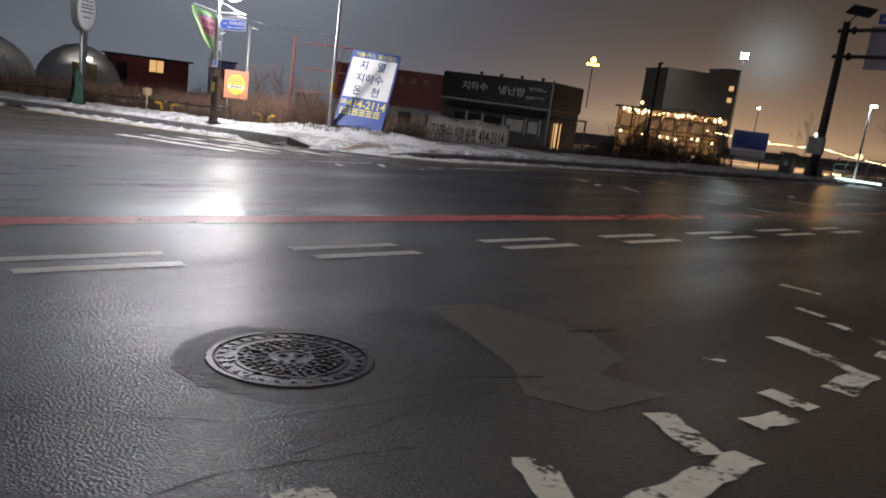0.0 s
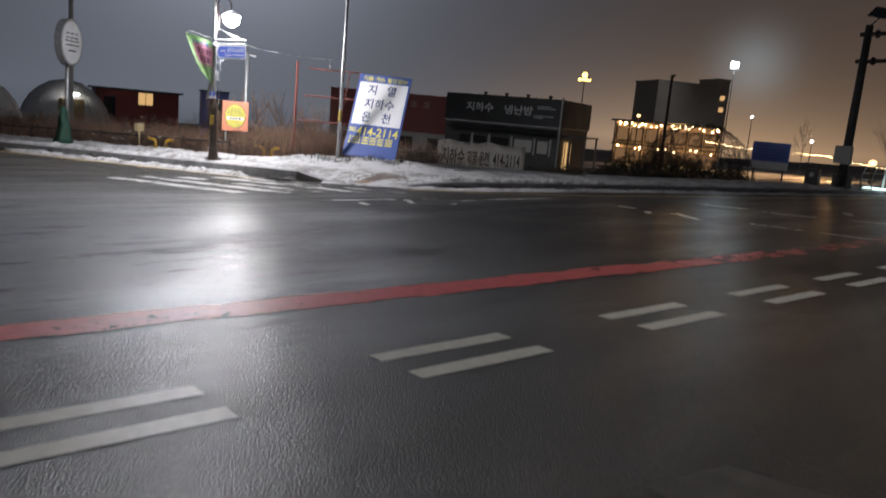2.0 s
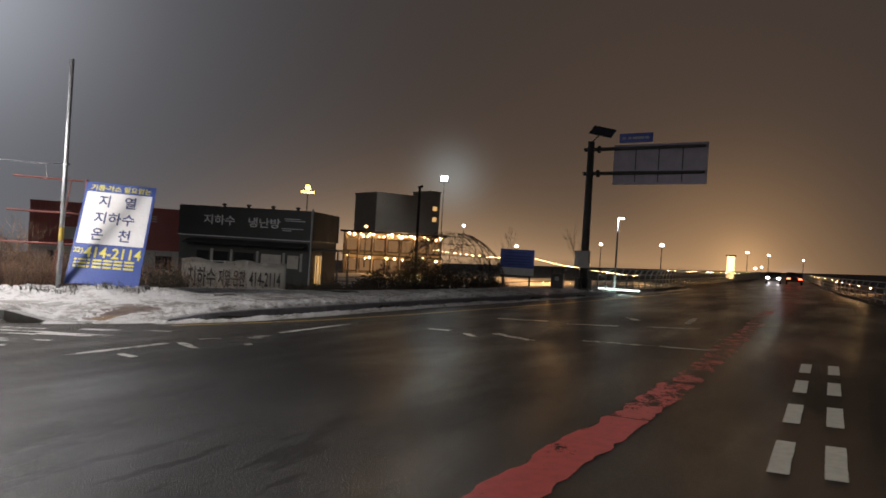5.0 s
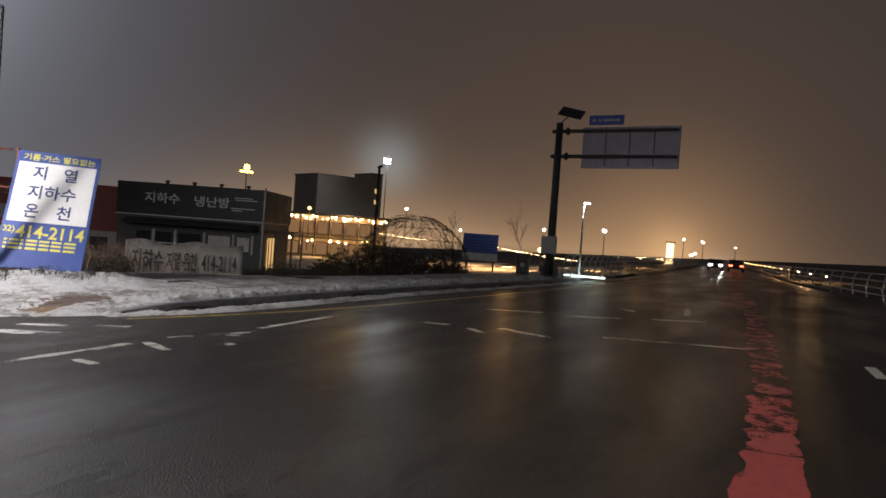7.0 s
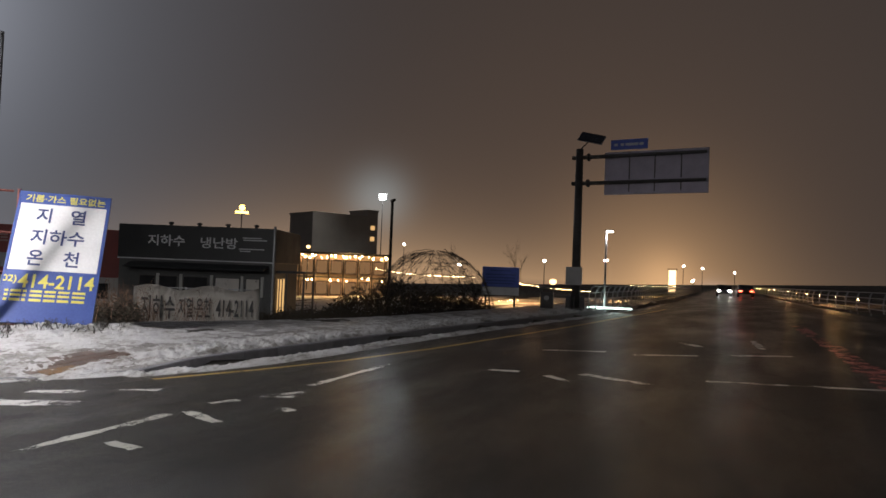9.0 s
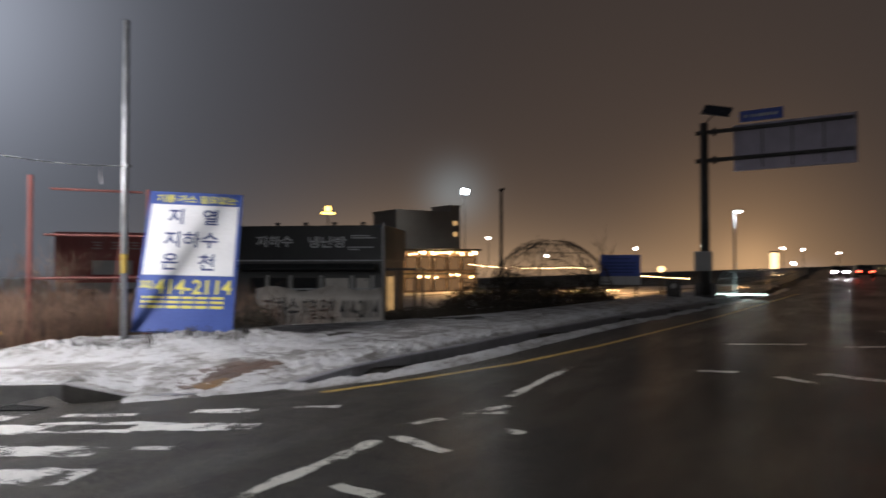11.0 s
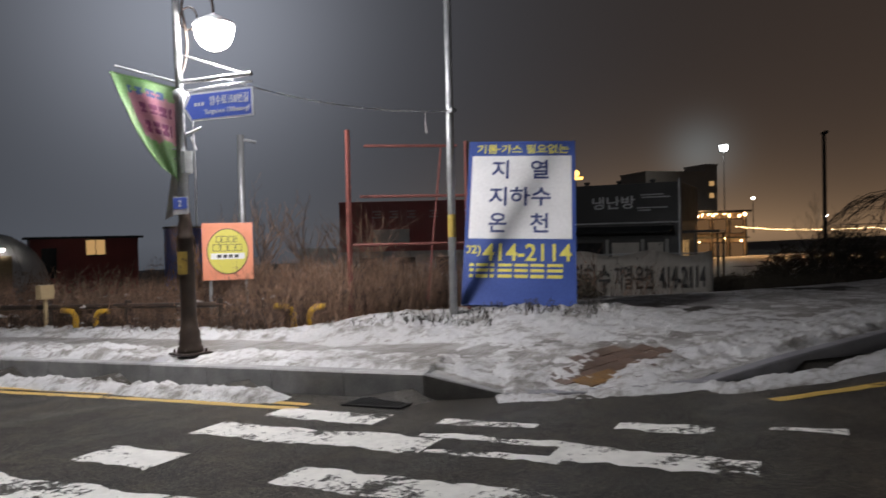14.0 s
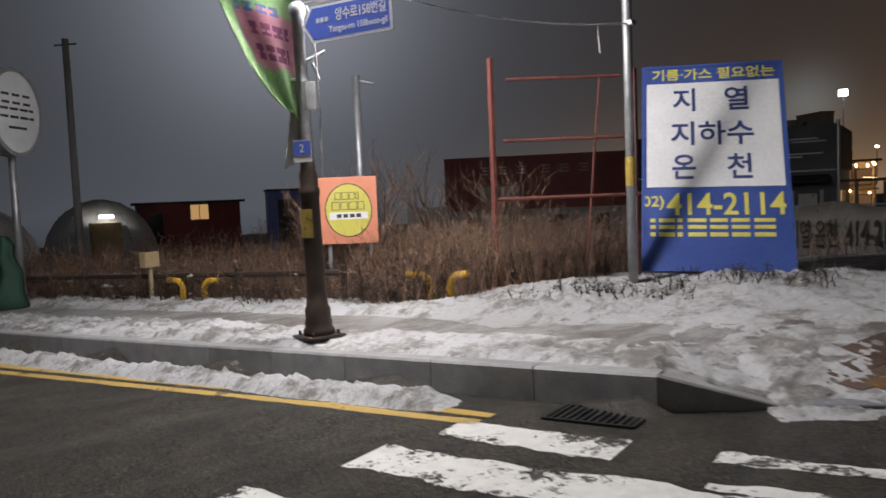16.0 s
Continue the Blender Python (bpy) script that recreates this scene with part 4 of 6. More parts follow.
def flag_cloth():
    """Triangular hanging flag, folded and printed in bands."""
    bm, n, k = bmesh.new(), 34, 40
    grid = []
    side = Vector((flag_dir.y, -flag_dir.x, 0))
    for j in range(k + 1):
        v = j / k
        row = []
        for i in range(n + 1):
            u = i / n
            reach = 0.72 * (1 - v) ** 0.62 + 0.08
            z = 3.56 + 0.20 * u * (1 - v) - 1.27 * v * (1 - 0.10 * u)
            o = 0.05 + reach * u
            row.append(bm.verts.new(flag_dir * o + side * (0.05 * math.sin(u * 9 + v * 3) * (0.3 + v)) + Vector((0, 0, z))))
        grid.append(row)
    for j in range(k):
        for i in range(n):
            bm.faces.new((grid[j][i], grid[j][i + 1], grid[j + 1][i + 1], grid[j + 1][i]))
    for at, f in enumerate(bm.faces):
        u, v = (at % n + 0.5) / n, (at // n + 0.5) / k
        wob = 0.05 * noise2(u, v, 4.0, 2.0)
        f.material_index = 0
        if 0.16 < v + wob < 0.62 and u + wob < 0.80:
            f.material_index = 1
        for v0, v1, u0, u1, ink in ((0.09, 0.17, 0.22, 0.80, 3), (0.25, 0.36, 0.10, 0.74, 2), (0.43, 0.54, 0.12, 0.70, 2)):
            if v0 < v < v1 and u0 < u < u1 and (u * 11) % 2.0 < 1.55 and not (0.4 < (v - v0) / (v1 - v0) < 0.6 and (u * 11) % 1.0 < 0.4):
                f.material_index = ink
    bmesh.ops.solidify(bm, geom=bm.faces[:], thickness=0.004)
    cloth = part("flag", bm, M["flag_green"], lamp_root, "green and pink printed flag, drooping", smooth=True)
    for ink in ("flag_pink", "flag_plum", "flag_blue"):
        cloth.data.materials.append(M[ink])
    bm, grid = bmesh.new(), []
    for j in range(9):
        v = j / 8
        grid.append([bm.verts.new(flag_dir * (0.06 + (0.05 + 0.13 * v) * u) + side * (0.03 * math.sin(7 * u + 5 * v)) + Vector((0, 0, 2.62 - 0.72 * v - 0.1 * u * v))) for u in (0, 0.33, 0.66, 1)])
    for a, b in zip(grid, grid[1:]):
        for i in range(3):
            bm.faces.new((a[i], a[i + 1], b[i + 1], b[i]))
    bmesh.ops.solidify(bm, geom=bm.faces[:], thickness=0.004)
    part("torn_cloth", bm, M["white_wall"], lamp_root, "grey torn cloth strip", smooth=True)


flag_cloth()
to_eye = math.degrees(math.atan2(-0.55, -0.83)) + 90
m = Matrix.Rotation(radians(to_eye), 4, "Z")
tag = part("number_tag", new_box(0, -0.092, 1.98, 0.21, 0.012, 0.23, bevel=0.004), M["white_print"], lamp_root, "small blue and white number tag", m=m)
part("tag_face", new_box(0, -0.1, 2.01, 0.20, 0.008, 0.15), M["sign_blue"], tag)
part("numeral", letters("2", 0.05, 0.085, 0.002), M["white_print"], tag, m=Matrix.Translation((0, -0.106, 2.01)))
bm = bmesh.new()
for k in range(5):
    a = -0.75 + 0.3 * k
    box(bm, 0.112 * math.sin(a), -0.112 * math.cos(a), 1.22, 0.036, 0.006, 0.30, Matrix.Rotation(a, 4, "Z"))
part("notice_sticker", bm, M["mustard"], lamp_root, "weathered yellow paper notice", m=m)
bm = bmesh.new()
rod(bm, (0, 0, 2.9), (0.22, -0.14, 3.02), 0.02)
rod(bm, (0.1, -0.06, 2.9), (0.16, -0.1, 2.72), 0.014)
box(bm, 0.02, -0.09, 2.55, 0.12, 0.1, 0.3, bevel=0.01)
part("clamp", bm, M["galv"], lamp_root, "steel clamp and cable box")

# ---- metal pole, cable, billboard ----
POLE_AT = spot(15.04, 22.58, 0.36)
pole = thing("metal_pole", POLE_AT, 0, "tall galvanised steel pole standing in the snow bank", "pole")
part("shaft", rod(bmesh.new(), (0, 0, -0.05), (0, 0, 6.15), 0.062, 0.055, 16), M["galv"], pole, smooth=True)
part("cap", ball(bmesh.new(), (0, 0, 6.15), 0.055, 10, 0.4), M["galv"], pole)
part("yellow_band", rod(bmesh.new(), (0, 0, 1.42), (0, 0, 1.78), 0.0635, seg=16), M["mustard"], pole, "faded yellow warning sticker")
part("cable_clip", new_box(0, -0.05, 3.42, 0.1, 0.1, 0.06, bevel=0.01), M["galv"], pole)
bm = bmesh.new()
a, b = LAMP_AT + Vector((0.3, -0.6, 3.6)), POLE_AT + Vector((0, -0.04, 3.42))
tube(bm, [a.lerp(b, k / 16) - Vector((0, 0, 0.14 * (1 - (k / 8 - 1) ** 2))) for k in range(17)], 0.010, 5)
c = a.lerp(b, 0.86)
tube(bm, [c - Vector((0, 0, 0.08)), c - Vector((0, 0, 0.25)), c + Vector((0.03, 0, -0.40))], 0.008, 5)
cable = new("overhead_cable", mesh_of("overhead_cable", bm, M["pale_wire"]))
tagged(cable, "thin cable hung between lamp post and pole", "cable")


def billboard():
    tl, tr, br, bl = spot(16.27, 23.15, 3.46), spot(17.40, 21.67, 3.39), spot(16.27, 21.12, 0.597), spot(15.18, 22.55, 0.69)
    ex = ((tr - tl) + (br - bl)).normalized()
    ez = ((tl - bl) + (tr - br)).normalized()
    ey = ez.cross(ex).normalized()
    half = (math.pi / 2 - ex.angle(ez)) / 2
    ex = Matrix.Rotation(half, 3, ey) @ ex
    ez = ex.cross(ey)
    w, h = ((tr - tl).length + (br - bl).length) / 2, ((tl - bl).length + (tr - br).length) / 2
    root = thing("billboard", (bl + br + tl + tr) / 4 - ez * h / 2, 0, "blue and white lettered billboard leaning back in the snow", "billboard",
                 tilt=Matrix(((ex.x, ey.x, ez.x, 0), (ex.y, ey.y, ez.y, 0), (ex.z, ey.z, ez.z, 0), (0, 0, 0, 1))))
    bm = bmesh.new()
    for sx in (-1, 1):
        box(bm, sx * (w / 2 - 0.02), 0.03, h / 2, 0.04, 0.07, h)
    for z in (0.02, h - 0.02):
        box(bm, 0, 0.03, z, w - 0.08, 0.07, 0.04)
    part("frame", bm, M["board_blue"], root)
    part("panel", new_box(0, 0.02, h / 2, w - 0.07, 0.03, h - 0.07), M["board_blue"], root, "blue printed panel")
    k = h / 490
    zz = lambda y: h - (y - 60) * k
    kx = w / 340
    xx = lambda x: (x - 182) * kx
    bm = new_box(0, 0.001, (zz(107) + zz(362)) / 2, w * 0.93, 0.012, zz(107) - zz(362), bevel=0.004)
    part("white_field", bm, M["board_white"], root, "white printed field")
    for text, x0, x1, y0, y1, mat in (("기름·가스 필요없는", 38, 332, 70, 99, "yellow_print"), ("지", 88, 142, 122, 180, "navy_print"), ("열", 212, 268, 122, 180, "navy_print"),
                                      ("지하수", 82, 276, 206, 264, "navy_print"), ("온", 84, 140, 286, 344, "navy_print"), ("천", 212, 268, 286, 344, "navy_print"),
                                      ("02)", 14, 64, 382, 414, "yellow_print"), ("414-2114", 70, 338, 376, 426, "yellow_print")):
        part("lettering", letters(text, (x1 - x0) * kx, (y1 - y0) * k, 0.003), M[mat], root, m=Matrix.Translation((xx((x0 + x1) / 2), -0.009 if mat == "navy_print" else -0.001, zz((y0 + y1) / 2))))
    for x0, x1 in ((32, 44), (52, 88), (94, 106), (118, 160), (168, 208), (216, 256), (266, 312)):
        for y0, y1 in ((434, 442), (449, 457), (465, 474)):
            bm = bmesh.new()
            box(bm, xx((x0 + x1) / 2), 0.002, zz((y0 + y1) / 2), (x1 - x0) * kx, 0.006, (y1 - y0) * k)
            part("name_block", bm, M["yellow_print"], root, "yellow blocks of print")
    for sx in (-0.6, 0.6):
        part("prop", rod(bmesh.new(), (sx, 0.06, h * 0.75), (sx, 1.35, 0.45), 0.03), M["galv"], root, "steel prop behind the panel")
        part("upright", rod(bmesh.new(), (sx, 0.07, 0.0), (sx, 0.07, h - 0.05), 0.025), M["galv"], root)


billboard()

# ---- road sign of the dome cafe, its pole ----
SIGN_AT = spot(13.47, 26.8, 0.40)
disc_sign = thing("advert_sign", SIGN_AT, math.degrees(math.atan2(-0.555, 0.83)), "square orange advert sign with a yellow disc", "sign")
part("panel", new_box(0, 0, 1.27, 0.84, 0.06, 0.98, bevel=0.012), M["orange_panel"], disc_sign)


def ellipse_disc(rx, rz, y0, y1, cz):
    bm = slab(bmesh.new(), [(rx * math.cos(6.28319 * k / 40), rz * math.sin(6.28319 * k / 40)) for k in range(40)], -y1, -y0)
    bmesh.ops.rotate(bm, verts=bm.verts[:], cent=(0, 0, 0), matrix=Matrix.Rotation(radians(90), 3, "X"))
    bmesh.ops.translate(bm, verts=bm.verts[:], vec=(0, 0, cz))
    return bm


part("disc_rim", ellipse_disc(0.345, 0.395, -0.036, -0.02, 1.27), M["black_print"], disc_sign, "black rim")
disc = part("disc", ellipse_disc(0.33, 0.38, -0.040, -0.02, 1.27), M["yellow_panel"], disc_sign, "yellow disc")
bm = bmesh.new()
for x0, x1, z0, z1 in ((-0.19, -0.11, 1.44, 1.54), (-0.09, 0.0, 1.44, 1.54), (0.02, 0.09, 1.44, 1.54), (0.11, 0.15, 1.44, 1.54), (-0.24, -0.13, 1.29, 1.40), (-0.11, -0.01, 1.29, 1.40), (0.01, 0.12, 1.29, 1.40), (0.14, 0.23, 1.29, 1.40)):
    for zc in (z0, z1):
        box(bm, (x0 + x1) / 2, -0.043, zc - 0.01, x1 - x0, 0.004, 0.009)
    for xc in (x0, x1):
        box(bm, xc, -0.043, (z0 + z1) / 2 - 0.01, 0.009, 0.004, z1 - z0)
part("dark_print", bm, M["black_print"], disc)
part("white_strip", new_box(0, -0.043, 1.19, 0.56, 0.004, 0.10), M["white_print"], disc, "pale strip of print")
bm = bmesh.new()
for k in range(4):
    box(bm, -0.14 + 0.095 * k, -0.046, 1.19, 0.07, 0.003, 0.055)
part("small_print", bm, M["black_print"], disc)
for sx in (-0.3, 0.3):
    part("leg", new_box(sx, 0.05, 0.6, 0.05, 0.04, 1.3), M["galv"], disc_sign)
for ob in disc_sign.children:
    ob.matrix_basis = Matrix.Diagonal((1.07, 1.0, 1.07, 1)) @ ob.matrix_basis
post2 = thing("metal_pole", spot(14.6, 28.2, 0.35), 0, "plain galvanised pole standing in the weeds", "pole")
part("shaft", rod(bmesh.new(), (0, 0, 0), (0, 0, 3.85), 0.075, 0.07, 14), M["galv"], post2, smooth=True)
part("camera_bracket", rod(bmesh.new(), (0.05, -0.04, 3.75), (0.26, -0.18, 3.70), 0.03), M["galv"], post2)

# ---- rusty red sign frame ----
frame_at = spot(14.57, 24.6, 0.4)
red_frame = thing("sign_frame", frame_at, 0, "bare red oxide steel sign frame among dry weeds", "sign frame")
bm = new_box(0, 0, 1.65, 0.065, 0.065, 3.4, bevel=0.006)
part("post", bm, M["red_steel"], red_frame)
part("post", new_box(1.95, -1.0, 1.65, 0.06, 0.06, 3.1, bevel=0.006), M["red_steel"], red_frame)
d = Vector((0.80, -0.6, 0)).normalized()
for x, y, z, ln in ((0.78, 0.5, 3.18, 1.75), (0.5, 0.3, 2.22, 2.0), (0.04, 0.0, 1.35, 2.3)):
    a = Vector((x, y, z))
    part("rail", rod(bmesh.new(), a, a + d * ln, 0.026, seg=8), M["red_steel"], red_frame)
part("brace", rod(bmesh.new(), Vector((0.78, 0.5, 3.18)) + d * 1.45, Vector((0.5, 0.3, 0.3)) + d * 1.2, 0.018, seg=6), M["red_steel"], red_frame)

# ---- yellow pipe hoops, small box on a stick ----
for x, y, yaw, run in ((13.64, 24.98, 107, 0.4), (13.84, 24.8, -62, 0.28), (11.78, 29.7, 107, 0.4), (11.98, 29.2, -73, 0.36)):
    hoop = thing("pipe_bollard", spot(x, y, 0.33), yaw, "bent yellow guard pipe half hidden in the dry weeds", "bollard", "yellow guard pipes")
    part("pipe", tube(bmesh.new(), [(0, 0, 0), (0, 0, 0.24)] + [(0.17 - 0.17 * math.cos(a), 0, 0.24 + 0.17 * math.sin(a)) for a in (0.3, 0.6, 0.9, 1.2, 1.57)] + [(run, 0, 0.42)], 0.055, 10), M["yellow_pipe"], hoop, smooth=True)
stick = thing("meter_box", spot(11.5, 30.55, 0.36), 20, "small pale wooden box on a post in the weeds", "box")
part("post", new_box(0, 0, 0.32, 0.06, 0.05, 0.64), M["plank"], stick)
part("box", new_box(0, 0, 0.78, 0.30, 0.16, 0.28, bevel=0.01), M["plank"], stick)

# post carrying the added fill lamp, never in view
fill_post = thing("street_lamp", FILL_LAMP, 0, "unseen steel road lamp, added behind the camera to light the near road", "street lamp", "road lamps")
part("shaft", rod(bmesh.new(), (0, 0, -0.1), (0, 0, 8.3), 0.1, 0.06, 14), M["galv"], fill_post, smooth=True)
part("arm", tube(bmesh.new(), [(0, 0, 8.1), (-0.1, 0.3, 8.4), (-0.3, 0.85, 8.5)], 0.035), M["galv"], fill_post, smooth=True)
head = part("lamp_head", new_box(0, 0, 0, 0.66, 0.28, 0.1, bevel=0.03), M["galv"], fill_post, m=Matrix.Translation((-0.4, 1.1, 8.53)) @ Matrix.Rotation(radians(110), 4, "Z"))
M["crack"] = surface("dark_crack", (0.008, 0.008, 0.008), (0.016, 0.015, 0.014), (0.5, 0.7), scale=8)
for k, (a, b, w) in enumerate((((0.35, 2.05), (1.15, 2.15), 0.012), ((1.15, 2.15), (1.9, 1.95), 0.010), ((0.6, 3.1), (1.4, 2.5), 0.010), ((1.4, 2.5), (2.6, 2.3), 0.008),
                               ((1.2, 4.1), (1.75, 3.75), 0.008), ((2.55, 2.5), (3.05, 2.25), 0.022), ((3.9, 2.75), (4.3, 2.65), 0.03))):
    pts = [(a[0] + (b[0] - a[0]) * i / 12, a[1] + (b[1] - a[1]) * i / 12 + 0.035 * noise2(i * 0.9, k * 3.3, 1.0)) for i in range(13)]
    strip("road_crack", pts, w, M["crack"], "thin dark crack in the asphalt", "crack", 0.0025, w * 0.5, 0.03)

# ---- low rail fence in the weeds ----
base = spot(12.2, 26.2, 0.36)
low_fence = thing("low_fence", base, 0, "low dark rail fence along the dry weeds", "fence")
line = [spot(11.87 - 0.314 * (y - 20) + 2.9 / 0.954, y, 0.36) - base for y in (26.2, 28.4, 30.6, 32.8, 35.0, 37.2, 39.4, 41.6)]
for p in line:
    part("post", new_box(p.x, p.y, p.z + 0.28, 0.09, 0.09, 0.6, bevel=0.01), M["brown_post"], low_fence)
for a, b in zip(line, line[1:]):
    part("rail", rod(bmesh.new(), a + Vector((0, 0, 0.47)), b + Vector((0, 0, 0.47)), 0.05, seg=8), M["brown_post"], low_fence)


# ---- dark building with the lettered band ----
def pump_house():
    ang = math.degrees(math.atan2(-0.95, 0.31))
    w, dep, h = 7.3, 5.0, 4.5
    c = spot(33.98, 28.28, -0.5)
    root = thing("pump_shop", c, ang, "low dark flat-roofed shop with a lettered sign band", "building")
    # local x runs along the front towards the street corner (x = 0), y goes back
    bm = bmesh.new()
    box(bm, -w / 2, dep / 2, 1.45, w, dep, 2.9)
    part("wall", bm, M["grey_wall"], root, "grey panel walls")
    part("roof", new_box(-w / 2, dep / 2, h - 0.06, w + 0.1, dep + 0.1, 0.12), M["black_wall"], root)
    band = part("sign_band", new_box(-w / 2, -0.06, 3.68, w + 0.06, 0.16, 1.55, bevel=0.01), M["black_wall"], root, "black sign band")
    part("side_band", new_box(0.05, dep / 2, 3.68, 0.12, dep, 1.55, bevel=0.01), M["black_wall"], root, "black side band")
    for k in range(14):
        part("seam", new_box(0.115, 0.2 + 0.35 * k, 3.68, 0.02, 0.03, 1.5), M["gantry"], band)
    for text, x, z, tw, th in (("지하수", -5.05, 3.78, 1.75, 0.52), ("냉난방", -2.55, 3.74, 1.75, 0.52)):
        part("lettering", letters(text, tw, th, 0.004), M["grey_print"], band, "pale grey lettering", m=Matrix.Translation((x, -0.146, z)))
    bm = bmesh.new()
    for x, z, s in ((-1.0, 4.02, 0.9), (-0.85, 3.92, 1.1), (-1.0, 3.5, 1.2), (-1.3, 3.4, 0.5)):
        box(bm, x, -0.147, z, s, 0.005, 0.045)
    part("small_print", bm, M["grey_print"], band)
    part("band_trim", new_box(-w / 2, -0.15, 2.90, w + 0.06, 0.03, 0.05), M["grey_print"], root, "pale trim under the sign band")
    for x in (-5.4, -4.3, -2.85, -1.4, -0.45):
        part("pilaster", new_box(x, -0.05, 1.75, 0.13, 0.10, 0.95, bevel=0.01), M["white_wall"], root, "pale post between the windows")
    part("corner_pipe", rod(bmesh.new(), (0.08, -0.2, 0), (0.08, -0.2, 4.6), 0.06, seg=10), M["galv"], root, "pale drain pipe")
    part("awning", new_box(-w / 2 + 0.2, -0.5, 2.62, w - 0.8, 0.9, 0.07, Matrix.Rotation(radians(14), 4, "X")), M["black_wall"], root, "dark awning")
    bm = bmesh.new()
    for k in range(9):
        box(bm, -w / 2, -0.012, 2.35 - 0.26 * k, w, 0.02, 0.03)
    part("cladding_rib", bm, M["grey_wall"], root)
    for k, (x, ww) in enumerate(((-5.9, 0.8), (-4.9, 0.9), (-3.6, 1.2), (-2.1, 1.2), (-0.9, 0.7))):
        win = part("window", new_box(x, -0.04, 1.75, ww, 0.06, 0.8, bevel=0.008), M["gantry"], root, "dark framed window")
        # last two panes take a cream colour in place of the lit room inside
        part("pane", new_box(x, -0.05, 1.75, ww - 0.1, 0.06, 0.7), M["glass"] if k not in (3, 4) else M["banner"], win)
    # lit porch round the corner
    porch = part("porch_roof", slab(bmesh.new(), [(0.1, 0.2), (1.5, 0.2), (1.5, 2.6), (0.1, 2.6)], 2.45, 2.55), M["black_wall"], root, "dark porch roof")
    for x, y in ((1.42, 0.3), (1.42, 2.5), (0.6, 0.3)):
        part("porch_post", new_box(x, y, 1.22, 0.09, 0.09, 2.44), M["gantry"], porch)
    part("porch_window", new_box(0.06, 1.5, 1.35, 0.05, 1.2, 1.6), M["warm_window"], porch, "warm lit porch window")
    for y in (0.95, 1.5, 2.05):
        part("glazing_bar", new_box(0.1, y, 1.35, 0.04, 0.06, 1.6), M["gantry"], porch)
    for k in range(4):
        part("roof_vent", lathe(bmesh.new(), [(0.08, 0), (0.08, 0.12), (0.13, 0.14), (0.13, 0.2), (0.02, 0.24)], 10, (-1.2 - 1.4 * k, 1.2, h)), M["gantry"], root)


pump_house()


def banner_fence():
    a, b = spot(22.5, 25.75, -0.05), spot(24.75, 22.75, -0.05)
    d = b - a
    ln = Vector((d.x, d.y)).length
    root = thing("banner_fence", a, math.degrees(math.atan2(d.y, d.x)), "cream cloth banner tied along a low post fence", "banner")
    bm, n = bmesh.new(), 24
    rows = []
    for j in range(5):
        rows.append([bm.verts.new((ln * i / n, -0.05 + 0.03 * math.sin(i * 0.9 + j), 0.06 + 0.34 * j + 0.02 * math.sin(i * 0.55) * j)) for i in range(n + 1)])
    for r0, r1 in zip(rows, rows[1:]):
        for i in range(n):
            bm.faces.new((r0[i], r0[i + 1], r1[i + 1], r1[i]))
    bmesh.ops.solidify(bm, geom=bm.faces[:], thickness=0.006)
    cloth = part("cloth", bm, M["banner"], root, smooth=True)
    for text, x, w, h in (("지하수", 0.70, 1.0, 0.72), ("지열·온천", 1.78, 0.95, 0.62), ("414-2114", 3.0, 1.15, 0.54)):
        part("lettering", letters(text, w, h, 0.004), M["black_print"], cloth, m=Matrix.Translation((x, -0.10, 0.80)))
    for k in range(6):
        part("post", new_box(ln * k / 5, 0.03, 0.68, 0.06, 0.06, 1.5), M["galv"], root)
    part("rail", rod(bmesh.new(), (0, 0.02, 1.40), (ln, 0.02, 1.40), 0.02, seg=6), M["galv"], root)


banner_fence()

# ---- red container block and what stands behind the weeds ----
def container(at, yaw, ln, h, dep, mat, label, print_mat=None, name="container"):
    root = thing(name, at, yaw, label, "container")
    part("body", new_box(ln / 2, dep / 2, h / 2, ln, dep, h, bevel=0.02), M[mat], root)
    bm = bmesh.new()
    n = int(ln / 0.28)
    for k in range(n):
        box(bm, (k + 0.5) * ln / n, -0.02, h / 2, ln / n * 0.5, 0.05, h - 0.3)
    part("corrugation", bm, M[mat], root)
    part("top_rail", new_box(ln / 2, -0.02, h - 0.07, ln, 0.1, 0.14), M[mat], root)
    if print_mat:
        for k in range(6):
            bm = bmesh.new()
            x = ln * (0.22 + 0.1 * k + (0.03 if k > 2 else 0))
            for dz, s in ((0.14, 0.40), (0.0, 0.30), (-0.15, 0.42)):
                box(bm, x + (0.05 if dz == 0.0 else 0.0), -0.055, h * 0.74 + dz, s, 0.01, 0.07)
            part("faded_print", bm, M[print_mat], root, "faded bars of white print")
    return root


c1 = container(spot(29.2, 43.9, 1.9), -46, 8.6, 2.5, 2.4, "red_wall", "dull red container with faded white print standing on another", "faded_red_print")
part("window", new_box(2.6, -0.06, 0.75, 1.8, 0.06, 0.7), M["white_wall"], c1)
base = container(spot(29.2, 43.9, 0.2), -46, 8.6, 1.7, 2.4, "white_wall", "dull white storage container under the red one")
for k in range(4):
    part("window", new_box(1.4 + 1.9 * k, -0.06, 1.0, 0.9, 0.06, 0.8), M["glass"], base)
cab = thing("white_cabinet", spot(24.3, 39.0, 0.3), -35, "pale utility cabinet behind the weeds", "cabinet")
part("body", new_box(0, 0, 0.85, 1.5, 0.8, 1.7, bevel=0.02), M["white_wall"], cab)
part("lid", new_box(0, 0, 1.73, 1.6, 0.9, 0.06), M["galv"], cab)

